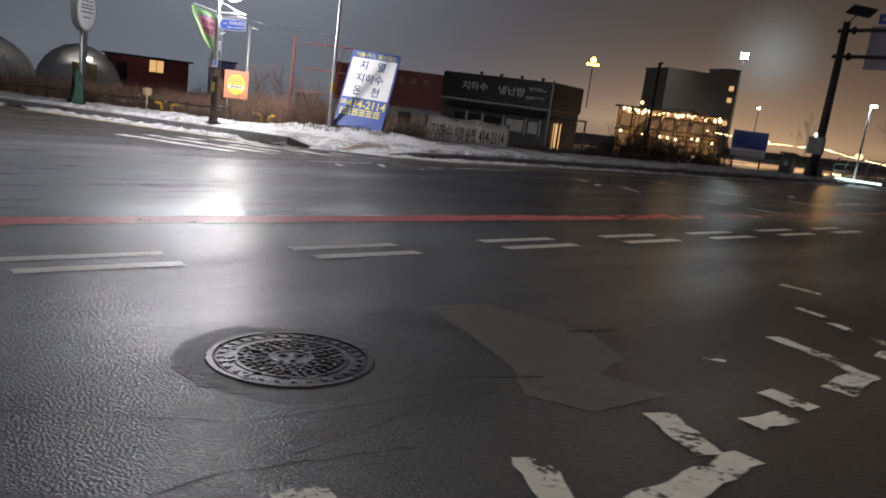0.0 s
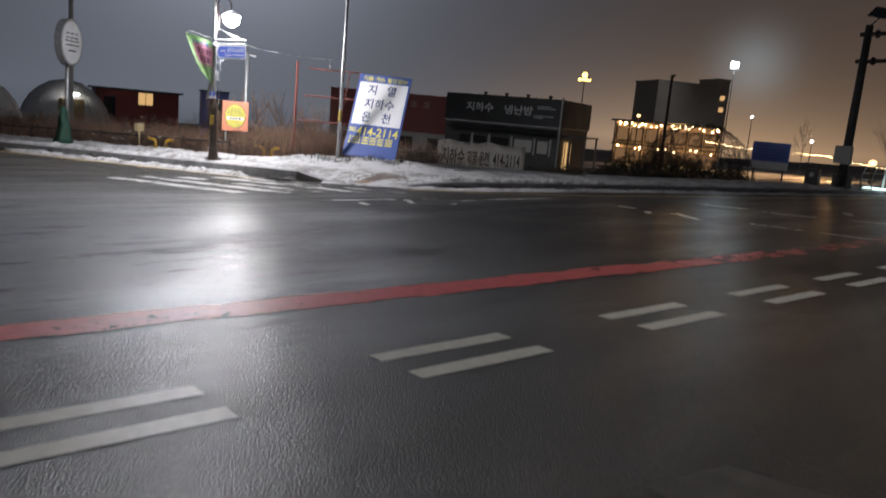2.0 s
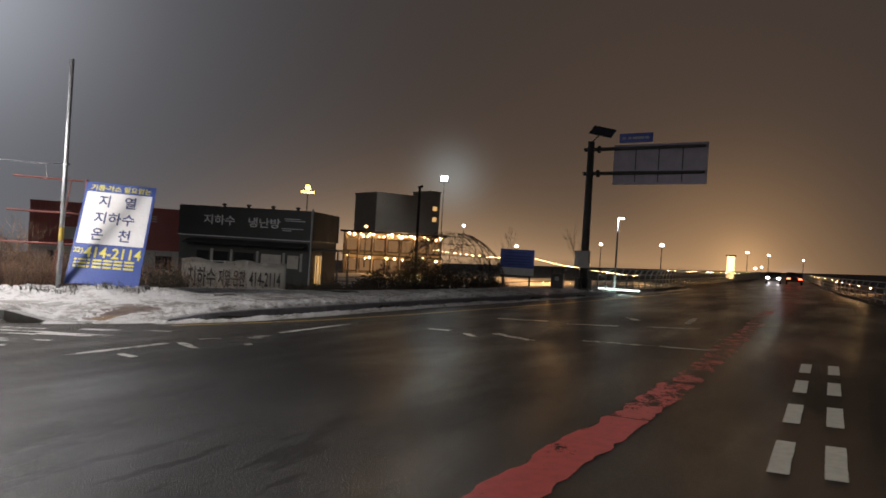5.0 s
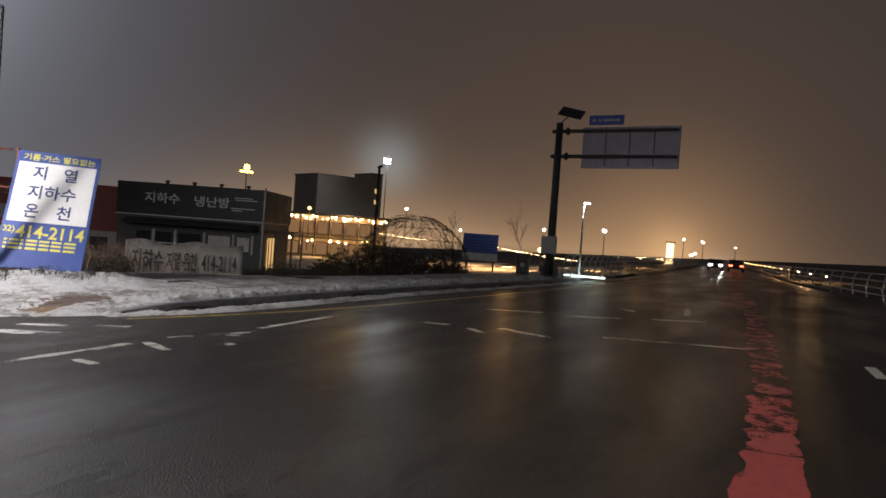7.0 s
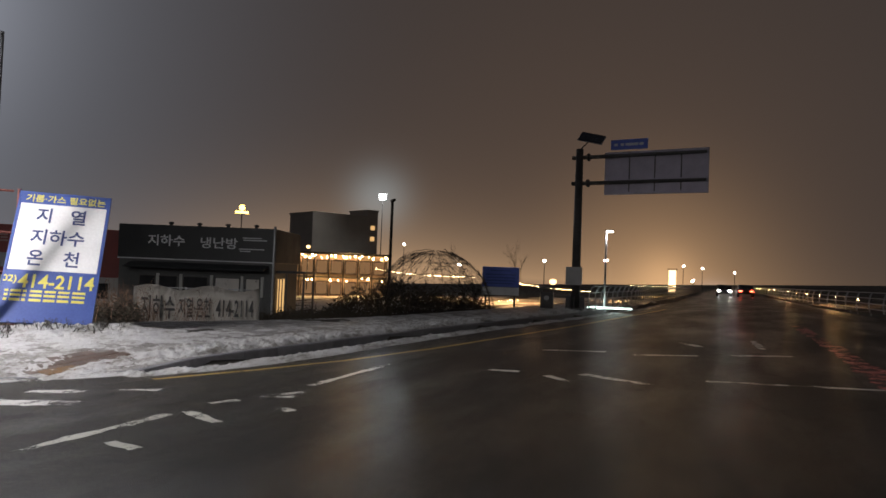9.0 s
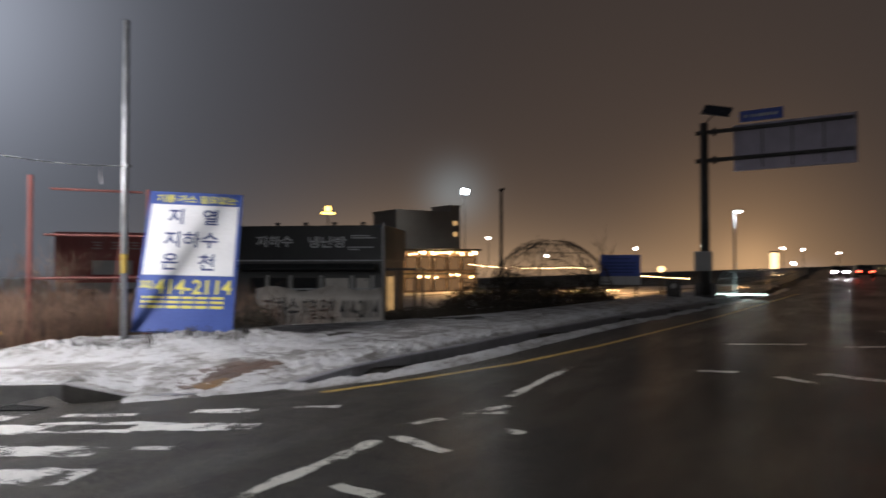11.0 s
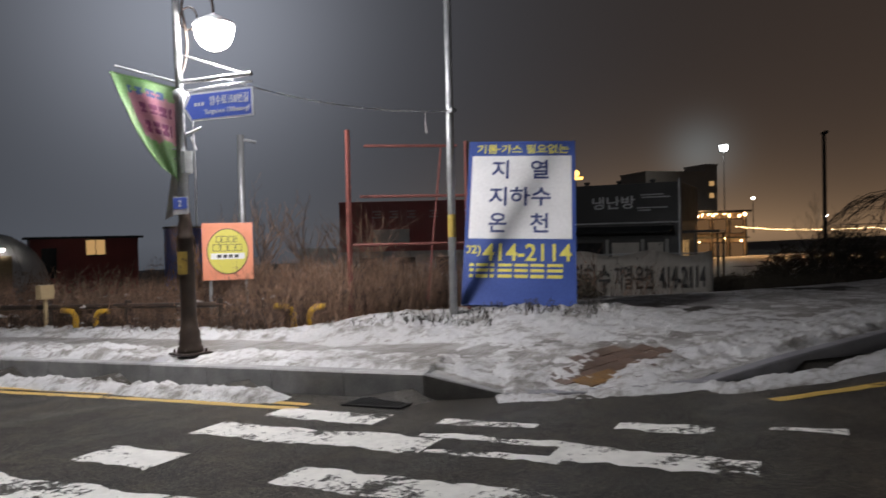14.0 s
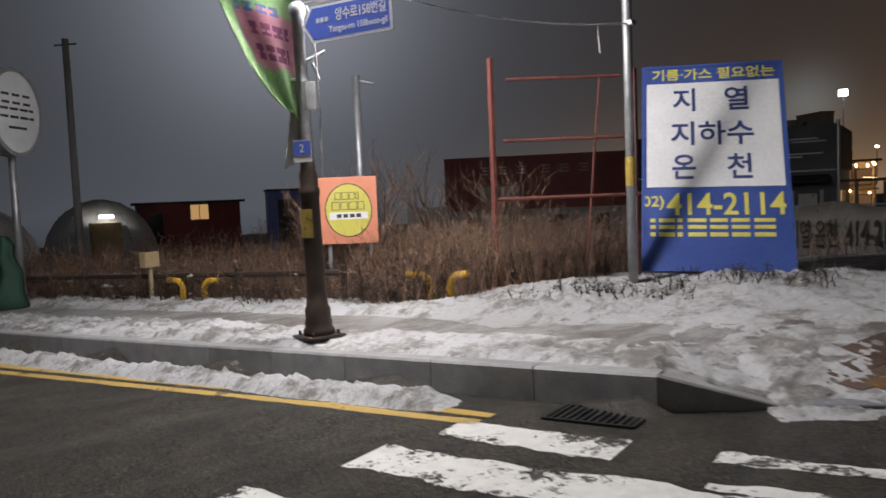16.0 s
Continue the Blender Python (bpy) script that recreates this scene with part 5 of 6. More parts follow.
house = thing("red_house", spot(24.4, 66.5, -0.4), -14, "dark red house with one warm lit window", "house")
part("wall", new_box(0.6, 2.0, 1.9, 6.6, 4.0, 4.6), M["red_wall"], house)
part("roof", slab(bmesh.new(), [(-3.0, -0.4), (4.2, -0.4), (4.2, 4.4), (-3.0, 4.4)], 4.2, 4.35), M["black_wall"], house)
win = part("window", new_box(1.2, -0.03, 3.6, 1.25, 0.08, 1.15), M["gantry"], house)
part("pane", new_box(0.9, -0.08, 3.6, 0.55, 0.03, 1.0), M["warm_window"], win, "warm lit pane")
part("pane", new_box(1.5, -0.08, 3.6, 0.55, 0.03, 1.0), M["warm_window"], win, "warm lit pane")
part("door", new_box(-1.6, -0.03, 2.6, 0.9, 0.06, 2.0), M["glass"], house)
for x, y, r, h, lab in ((19.2, 66.0, 3.3, 3.6, "pale hemispherical tent in the dark"), (11.5, 62.0, 3.6, 3.4, "pale hemispherical tent near the street")):
    tent = thing("dome_tent", spot(x, y, 0.6), 0, lab, "tent", "dome tents")
    bm = bmesh.new()
    lathe(bm, [(r * math.cos(a), h * math.sin(a)) for a in (0, 0.2, 0.45, 0.7, 0.95, 1.2, 1.45, 1.56)], 28)
    part("shell", bm, M["tent"], tent, smooth=True)
    for k in range(10):
        bm = bmesh.new()
        tube(bm, [(1.005 * r * math.cos(a) * math.cos(0.628 * k), 1.005 * r * math.cos(a) * math.sin(0.628 * k), 1.005 * h * math.sin(a)) for a in (0.0, 0.4, 0.8, 1.2, 1.5)], 0.03, 5)
        part("rib", bm, M["galv"], tent)
    part("door_lamp", new_box(-0.5, -r - 0.3, 2.55, 0.75, 0.12, 0.16, bevel=0.03), M["far_white"], tent, "white door lamp")
    part("porch", new_box(-0.5, -r + 0.15, 1.1, 1.6, 0.9, 2.2, bevel=0.05), M["plank"], tent, "tan porch")
booth = thing("blue_booth", spot(27.3, 57.0, 0.2), -20, "dark blue upright booth", "booth")
part("body", new_box(0, 0, 1.85, 2.0, 1.6, 3.7, bevel=0.04), M["sign_blue"], booth)
part("roof", new_box(0, 0, 3.75, 2.15, 1.75, 0.12, bevel=0.03), M["black_wall"], booth)
part("door", new_box(0.1, -0.81, 1.7, 1.1, 0.05, 3.0), M["black_wall"], booth)

round_sign = thing("round_sign", spot(9.95, 33.75, 0.35), 44, "round grey sign on a steel pole beside the street", "sign")
part("pole", rod(bmesh.new(), (0.08, 0.1, 0), (0.08, 0.1, 3.6), 0.08, 0.07, 14), M["galv"], round_sign, smooth=True)
bm = ellipse_disc(0.74, 0.88, -0.14, 0.14, 3.86)
body = part("drum", bm, M["galv"], round_sign, "deep round sign drum")
part("face", ellipse_disc(0.66, 0.80, -0.15, -0.13, 3.86), M["grey_print"], body, "grey face")
bm = bmesh.new()
for x, z, s in ((-0.3, 4.12, 0.2), (0.0, 4.12, 0.2), (0.3, 4.12, 0.2), (-0.36, 3.84, 0.22), (-0.08, 3.84, 0.22), (0.2, 3.84, 0.22), (0.42, 3.84, 0.12)):
    for dz in (-0.08, 0.08):
        box(bm, x, -0.155, z + dz, s, 0.01, 0.05)
box(bm, 0, -0.155, 3.55, 0.5, 0.01, 0.05)
part("dark_print", bm, M["black_print"], body)
net = thing("netted_bin", spot(9.6, 33.2, 0.35), 0, "green netting draped over a low heap", "netting")
bm = lathe(bmesh.new(), [(0.26, 0.0), (0.21, 0.3), (0.20, 0.7), (0.15, 1.0), (0.12, 1.2), (0.07, 1.35), (0.02, 1.4)], 26)
for v in bm.verts:
    v.co += Vector((noise2(v.co.x, v.co.z, 2.2), noise2(v.co.y, v.co.z, 2.0), 0)) * 0.16 + Vector((0.03 * math.sin(9 * math.atan2(v.co.y, v.co.x)), 0.03 * math.cos(11 * math.atan2(v.co.y, v.co.x)), 0))
part("net", bm, M["green_net"], net, smooth=True)
for x, y, h, r in ((13.7, 46.1, 8.6, 0.11), (9.2, 47.5, 7.6, 0.09)):
    p = thing("utility_pole", spot(x, y, 0.3), 0, "tall grey utility pole with a short crossarm", "pole", "utility poles")
    part("shaft", rod(bmesh.new(), (0, 0, 0), (0, 0, h), r * 1.25, r * 1.05, 12), M["white_wall"], p, smooth=True)
    part("crossarm", rod(bmesh.new(), (-0.35, 0.1, h - 0.25), (0.35, -0.1, h - 0.15), 0.035, seg=6), M["galv"], p)

# ---- wire dome, posts, signs by the far pavement ----
dome = thing("wire_dome", spot(36.9, 21.3, -0.1), 0, "rusty wire dome overgrown with dead vines", "garden dome")
R0, H0 = 2.95, 3.15
for k in range(12):
    a = 6.28319 * k / 12
    pts = [Vector((R0 * math.cos(t) * math.cos(a), R0 * math.cos(t) * math.sin(a), H0 * math.sin(t))) * (1 + 0.06 * noise2(k * 3.1, t * 2.0)) for t in (0, 0.25, 0.5, 0.75, 1.0, 1.25, 1.5)]
    part("hoop", tube(bmesh.new(), pts, 0.013, 5), M["wire"], dome)
for t in (0.18, 0.42, 0.68, 0.95, 1.22):
    part("ring", tube(bmesh.new(), [(R0 * math.cos(t) * math.cos(a), R0 * math.cos(t) * math.sin(a), H0 * math.sin(t)) for a in (6.28319 * k / 28 for k in range(29))], 0.009, 5), M["wire"], dome)
bm = bmesh.new()
for k in range(24):
    a = 6.28319 * k / 24
    for s in (-1, 1):
        pts = [(R0 * math.cos(t) * math.cos(a + s * t * 0.55), R0 * math.cos(t) * math.sin(a + s * t * 0.55), H0 * math.sin(t)) for t in (0.05, 0.3, 0.55, 0.8, 1.05, 1.3)]
        tube(bm, [Vector(p) * (1 + 0.05 * noise2(p[0] + k, p[1] * 2, 1.1, p[2])) for p in pts], 0.007, 4)
part("wire_mesh", bm, M["wire"], dome)
rng, bm = random.Random(9), bmesh.new()
for k in range(90):
    a0, t0 = rng.uniform(0, 6.28), rng.uniform(0.02, 1.1)
    pts = []
    for i in range(6):
        rr = 1 + rng.uniform(-0.04, 0.06)
        pts.append((rr * R0 * math.cos(t0) * math.cos(a0), rr * R0 * math.cos(t0) * math.sin(a0), rr * H0 * math.sin(t0)))
        a0, t0 = a0 + rng.uniform(-0.22, 0.22), min(1.5, max(0.02, t0 + rng.uniform(-0.16, 0.2)))
    tube(bm, pts, rng.uniform(0.006, 0.014), 4)
part("dead_vine", bm, M["bark"], dome)

tall_post = thing("wooden_post", spot(38.09, 24.12, 0.0), 0, "dark upright timber post", "post")
part("shaft", rod(bmesh.new(), (0, 0, 0), (0, 0, 5.65), 0.085, 0.07, 12), M["bark"], tall_post)
part("cap", rod(bmesh.new(), (-0.06, 0.06, 5.6), (0.12, -0.1, 5.70), 0.07, seg=8), M["bark"], tall_post)

ib = spot(40.08, 18.9, -0.05)
info = thing("info_board", ib, math.degrees(math.atan2(-1.72, 0.45)), "blue information board with white foot on two posts", "information board")
part("panel", new_box(0, 0, 1.88, 1.85, 0.06, 1.0, bevel=0.008), M["sign_blue"], info)
part("foot_panel", new_box(0, 0, 1.17, 1.85, 0.05, 0.40, bevel=0.008), M["white_print"], info, "white lower panel")
for sx in (-0.72, 0.72):
    part("post", new_box(sx, 0.05, 1.15, 0.08, 0.08, 2.4), M["gantry"], info)
bm = bmesh.new()
for z, s in ((2.2, 1.0), (2.0, 1.5), (1.85, 1.45), (1.7, 1.5), (1.55, 1.2)):
    box(bm, 0, -0.034, z, s, 0.006, 0.05)
part("print_lines", bm, M["board_blue"], info)


def gantry_sign():
    root = thing("gantry_sign", spot(39.65, 15.05, 0.25), 0, "overhead road sign seen from behind on a dark mast", "road sign")
    part("base_plate", new_box(0, 0, 0.05, 0.8, 0.8, 0.12, bevel=0.02), M["gantry"], root)
    part("mast", rod(bmesh.new(), (0, 0, 0), (0, 0, 7.75), 0.22, 0.17, 18), M["gantry"], root, smooth=True)
    bm = bmesh.new()
    for k in range(4):
        box(bm, 0.3 * math.cos(1.57 * k), 0.3 * math.sin(1.57 * k), 0.35, 0.3 if k % 2 == 0 else 0.03, 0.03 if k % 2 == 0 else 0.3, 0.6)
    part("gusset", bm, M["gantry"], root)
    d = Vector((-0.20, -0.98, 0)).normalized()
    for z in (7.33, 6.08):
        arm = part("arm", rod(bmesh.new(), d * -0.35 + Vector((0, 0, z)), d * 5.9 + Vector((0, 0, z)), 0.10, 0.075, 12), M["gantry"], root)
        part("flange", rod(bmesh.new(), d * 0.42 + Vector((0, 0, z)), d * 0.50 + Vector((0, 0, z)), 0.19, seg=14), M["gantry"], arm)
    ang = math.atan2(d.y, d.x)
    m = Matrix.Translation(Vector((0.16, 0, 6.53)) + d * 3.62) @ Matrix.Rotation(ang, 4, "Z")
    panel = part("panel", new_box(0, 0.03, 0, 4.75, 0.05, 2.02, bevel=0.01), M["sign_back"], root, "grey back of the sign panel", m=m)
    for k in range(1, 4):
        part("panel_joint", new_box(-2.375 + 4.75 * k / 4, -0.005, 0, 0.05, 0.02, 1.98), M["gantry"], panel)
    for z in (0.9, -0.34, -0.95):
        part("stiffener", new_box(0, -0.02, z, 4.7, 0.06, 0.10), M["sign_back"], panel)
    small = part("number_plate", new_box(0, 0, 0, 1.75, 0.05, 0.48, bevel=0.02), M["sign_blue"], root, "small blue plate above", m=Matrix.Translation(Vector((0.1, 0, 7.86)) + d * 2.4) @ Matrix.Rotation(ang, 4, "Z"))
    bm = bmesh.new()
    for k, w in enumerate((0.16, 0.16, 0.3, 0.3, 0.2)):
        box(bm, -0.62 + 0.3 * k, -0.03, 0.0, w, 0.01, 0.12)
    part("print_blocks", bm, M["grey_print"], small)
    solar = part("solar_panel", new_box(0, 0, 0, 1.15, 0.75, 0.05, bevel=0.008), M["solar"], root, "tilted solar panel", m=Matrix.Translation((0.0, -0.55, 8.28)) @ Matrix.Rotation(ang, 4, "Z") @ Matrix.Rotation(radians(38), 4, "X") @ Matrix.Rotation(radians(16), 4, "Y"))
    part("panel_rim", new_box(0, 0, -0.03, 1.2, 0.8, 0.03), M["galv"], solar)
    part("solar_bracket", rod(bmesh.new(), (0, 0, 7.7), (0, -0.5, 8.2), 0.03, seg=8), M["gantry"], root)
    part("control_box", new_box(-0.26, 0.05, 1.62, 0.34, 0.74, 0.86, bevel=0.03), M["white_wall"], root, "pale control box")


gantry_sign()
kiosk = thing("litter_bin", spot(39.57, 16.4, 0.2), 8, "dark square litter bin with a hooded top", "litter bin")
part("body", new_box(0, 0, 0.45, 0.6, 0.62, 0.9, bevel=0.02), M["gantry"], kiosk)
for sx in (-0.27, 0.27):
    for sy in (-0.28, 0.28):
        part("hood_post", new_box(sx, sy, 1.0, 0.05, 0.05, 0.25), M["gantry"], kiosk)
part("hood", new_box(0, 0, 1.14, 0.74, 0.78, 0.07, Matrix.Rotation(radians(4), 4, "Y"), bevel=0.01), M["gantry"], kiosk)
part("label_disc", rod(bmesh.new(), (-0.305, 0, 0.62), (-0.315, 0, 0.62), 0.12, seg=16), M["white_wall"], kiosk)


def low_lamp(x, y, h, label, arm=0.35):
    root = thing("street_lamp", spot(x, y, 0.15), 0, label, "street lamp", "road lamps")
    part("shaft", rod(bmesh.new(), (0, 0, 0), (0, 0, h), 0.06, 0.045, 12), M["galv"], root, smooth=True)
    head = part("lamp_head", new_box(-0.05, -arm / 2, h, 0.16, arm, 0.07, bevel=0.02), M["galv"], root)
    part("lens", new_box(-0.06, -arm / 2, h - 0.06, 0.16, arm * 0.8, 0.05), M["street_led"], head, "white lens")


low_lamp(42.6, 14.05, 4.1, "slim steel lamp with a lit white head")


# ---- railings ----
def railing(pts, h, label, spacing=2.0, hook=0.22, name="railing"):
    """Bridge railing: bent posts, three rails."""
    root = thing(name, spot(*pts[0], 0.2), 0, label, "railing")
    base = spot(*pts[0], 0.2)
    line = []
    for (ax, ay), (bx, by) in zip(pts, pts[1:]):
        n = max(1, int(math.hypot(bx - ax, by - ay) / spacing))
        line += [(ax + (bx - ax) * k / n, ay + (by - ay) * k / n) for k in range(n)]
    line.append(pts[-1])
    places = [spot(x, y, 0.2) - base for x, y in line]
    bm = bmesh.new()
    tube(bm, [(0, 0, 0), (0, 0.05, h * 0.35), (0, 0.02, h * 0.7), (0, -hook * 0.5, h * 0.92), (0, -hook, h)], 0.035, 7)
    post = mesh_of("post", bm, M["galv"])
    for p in places:
        ob = new("post", post)
        ob.parent = root
        ob.location = p
    for z, o in ((h, -hook), (h * 0.72, 0.0), (h * 0.45, 0.05), (h * 0.18, 0.03)):
        part("rail", tube(bmesh.new(), [p + Vector((0, o, z)) for p in places], 0.028, 6), M["galv"], root)


railing([(40.9, 14.55), (52, 13.3), (80, 12.1), (150, 10.1)], 1.2, "galvanised bridge railing with bent posts along the pavement", 1.15)
railing([(31.5, 1.3), (60, 2.3), (150, 2.9)], 0.95, "galvanised railing along the far road edge", 2.4, 0.1)
strip_light = thing("lit_sign_plate", spot(42.4, 13.75, 0.22), 0, "low plate lit pale green by the railing", "light strip")
part("plate", new_box(0, 0, 0.06, 0.35, 2.2, 0.08, bevel=0.02), M["cool_strip"], strip_light)


# ---- far lights ----
def string_lights(a, b, n, sag, label, r=0.11):
    a, b = Vector(a), Vector(b)
    root = thing("string_lights", a, 0, label, "string lights", "string lights")
    d = b - a
    pts = [d * (k / n) - Vector((0, 0, sag * (1 - (2 * k / n - 1) ** 2))) for k in range(n + 1)]
    part("cable", tube(bmesh.new(), pts, 0.012, 4), M["wire"], root)
    bulb = mesh_of("bulb", ball(bmesh.new(), (0, 0, -0.06), r * 0.36, 6), M["warm_bulb"])
    for p in pts:
        ob = new("bulb", bulb)
        ob.parent = root
        ob.location = p
    return root


string_lights((97.5, 52.5, 1.55), (102.5, 38.5, 1.1), 52, 0.35, "warm string lights over the snowy field")
string_lights((102.5, 38.5, 1.1), (105.3, 24.0, -0.4), 50, 0.3, "warm string lights running down to the bridge")
string_lights((62, 14.6, 0.9), (150, 11.5, 0.9), 54, 0.1, "warm lamps strung along the railing", 0.10)
string_lights((62, 15.2, -0.25), (135, 14.0, -0.2), 36, 0.1, "warm ground lamps behind the railing", 0.13)
string_lights((52, 1.0, 0.7), (150, 2.0, 1.0), 14, 0.0, "lamps along the far railing", 0.12)
for k, (y, z) in enumerate(((31, -1.5), (29.8, -1.35), (28.8, -1.55), (27.8, -1.4), (26.9, -1.5))):
    string_lights((84, y, z), (84.5, y - 0.8, z), 3, 0.02, "cluster of warm garden lamps on the snow", 0.13)


def field_lamp(x, y, z, r, mat, label, mast, name="field_lamp"):
    root = thing(name, (x, y, z - mast), 0, label, "lamp", "far lamps")
    part("mast", rod(bmesh.new(), (0, 0, 0), (0, 0, mast), 0.08 + 0.004 * mast, 0.06, 8), M["gantry"], root)
    part("head", ball(bmesh.new(), (0, 0, mast + r * 0.5), r, 10, 0.8), M[mat], root, "glowing lamp head")
    return root


field_lamp(63.0, 20.8, 0.75, 0.30, "warm_bright", "bright warm lamp by the snowy field", 2.0)
field_lamp(96.9, 63.2, 4.2, 0.30, "warm_bright", "warm lamp beside the cafe", 6.0)
field_lamp(141.9, 26.8, 4.7, 0.35, "far_white", "white lamp far down the field", 7.0)
for x, y, z in ((203, 15.0, 5.5), (263, 13.4, 2.3), (223, 10.5, 5.5), (233, 1.7, 4.7), (190, 12.5, 1.6), (150, 40, 4.5), (160, 75, 7.5), (150, 58, 3.2)):
    field_lamp(x, y, z, 0.28, "far_white", "far road lamp in the haze", 7.0 if z > 4 else 4.5, "far_lamp")
flood = field_lamp(165.5, 83.4, 19.0, 0.01, "far_white", "tall floodlight mast glaring over the field", 24.0, "floodlight")
part("panel", new_box(-0.30, -0.15, 24.2, 0.08, 1.5, 1.2, Matrix.Rotation(radians(28), 4, "Z"), bevel=0.03), M["flood"], flood, "glaring white panel")
part("housing", new_box(0.05, 0.03, 24.2, 0.6, 1.9, 1.6, Matrix.Rotation(radians(28), 4, "Z"), bevel=0.05), M["gantry"], flood)
amber = thing("amber_sign", (125.3, 94.9, 3.0), -40, "amber rooftop sign glowing on a mast", "sign")
part("mast", rod(bmesh.new(), (0, 0, 0), (0, 0, 8.4), 0.1, seg=8), M["gantry"], amber)
part("crest", ball(bmesh.new(), (0, 0, 9.6), 0.6, 10), M["amber"], amber)
part("board", new_box(0, 0, 8.7, 2.6, 0.2, 0.45, bevel=0.05), M["amber"], amber)
pillar = thing("lit_pillar", (153, 15.5, -0.6), 0, "tall glowing lantern pillar beside the bridge", "lantern")
part("body", new_box(0, 0, 2.2, 1.3, 1.3, 4.2, bevel=0.2), M["pillar_glow"], pillar)
part("cap", new_box(0, 0, 4.4, 1.7, 1.7, 0.25, bevel=0.05), M["gantry"], pillar)


def cafe():
    """Two-storey cafe with lit galleries at the back of the field."""
    root = thing("cafe_building", (97.0, 66.5, -3.0), -62, "two-storey cafe with warm lit galleries", "building")
    part("wall", new_box(7, 4, 3.2, 15, 7, 6.4), M["cafe_wall"], root)
    part("roof", new_box(7, 3.2, 6.55, 16, 9.4, 0.25, bevel=0.05), M["black_wall"], root)
    for z in (3.1,):
        part("gallery_floor", new_box(7, 0.0, z, 15.4, 2.2, 0.2), M["grey_wall"], root)
    for k in range(8):
        part("column", new_box(-0.4 + 2.1 * k, -0.9, 3.2, 0.18, 0.18, 6.4), M["gantry"], root)
    for z, h in ((1.5, 2.0), (4.6, 2.0)):
        for k in range(7):
            w = part("window", new_box(0.7 + 2.1 * k, 0.48, z, 1.7, 0.08, h), M["gantry"], root)
            part("pane", new_box(0.7 + 2.1 * k, 0.43, z, 1.5, 0.04, h - 0.2), M["dim_window"], w)
    bulb = mesh_of("bulb", ball(bmesh.new(), (0, 0, 0), 0.09, 6), M["warm_bulb"])
    rng = random.Random(5)
    for z, n, jitter in ((6.15, 26, 0.35), (2.85, 9, 0.6)):
        for k in range(n):
            ob = new("bulb", bulb)
            ob.parent = root
            ob.location = (14.6 * (k + 0.5) / n + rng.uniform(-jitter, jitter), -1.15, z + rng.uniform(-0.3, 0.12))
            ob.scale = (1.0 + 0.9 * rng.random(),) * 3


cafe()
# walls and unlit panes share the colour paled for haze
tower = thing("apartment_building", (184, 102, -6), -30, "dark apartment block, walls paled in colour for the haze, a few dim windows", "building")
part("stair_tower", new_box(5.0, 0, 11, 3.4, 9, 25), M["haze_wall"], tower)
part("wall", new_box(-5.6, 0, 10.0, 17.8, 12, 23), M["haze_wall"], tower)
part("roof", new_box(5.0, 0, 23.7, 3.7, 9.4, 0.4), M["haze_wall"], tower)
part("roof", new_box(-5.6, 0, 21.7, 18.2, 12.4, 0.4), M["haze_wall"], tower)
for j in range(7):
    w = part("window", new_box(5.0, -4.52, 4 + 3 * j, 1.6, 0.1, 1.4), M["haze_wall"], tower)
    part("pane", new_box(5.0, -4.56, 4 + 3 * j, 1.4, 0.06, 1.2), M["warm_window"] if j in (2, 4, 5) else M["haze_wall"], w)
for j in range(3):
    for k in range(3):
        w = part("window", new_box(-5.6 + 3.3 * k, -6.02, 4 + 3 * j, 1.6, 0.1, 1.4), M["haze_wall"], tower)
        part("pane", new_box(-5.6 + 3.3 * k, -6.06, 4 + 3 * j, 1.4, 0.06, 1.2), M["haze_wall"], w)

# snow-covered field behind the wire dome, lit by its lamps
field_verts, field_faces, n = [], [], 26
for j in range(n + 1):
    for i in range(n + 1):
        x, y = 46 + 62 * i / n, 16.5 + 48 * j / n
        field_verts.append((x, y, -0.45 + 0.12 * noise2(x, y, 0.2)))
field_faces = [(j * (n + 1) + i, j * (n + 1) + i + 1, (j + 1) * (n + 1) + i + 1, (j + 1) * (n + 1) + i) for j in range(n) for i in range(n)]
tagged(raw("snow_field", field_verts, field_faces, M["snow"], TILT, True), "flat field under old snow behind the dome", "field", "", "structure")


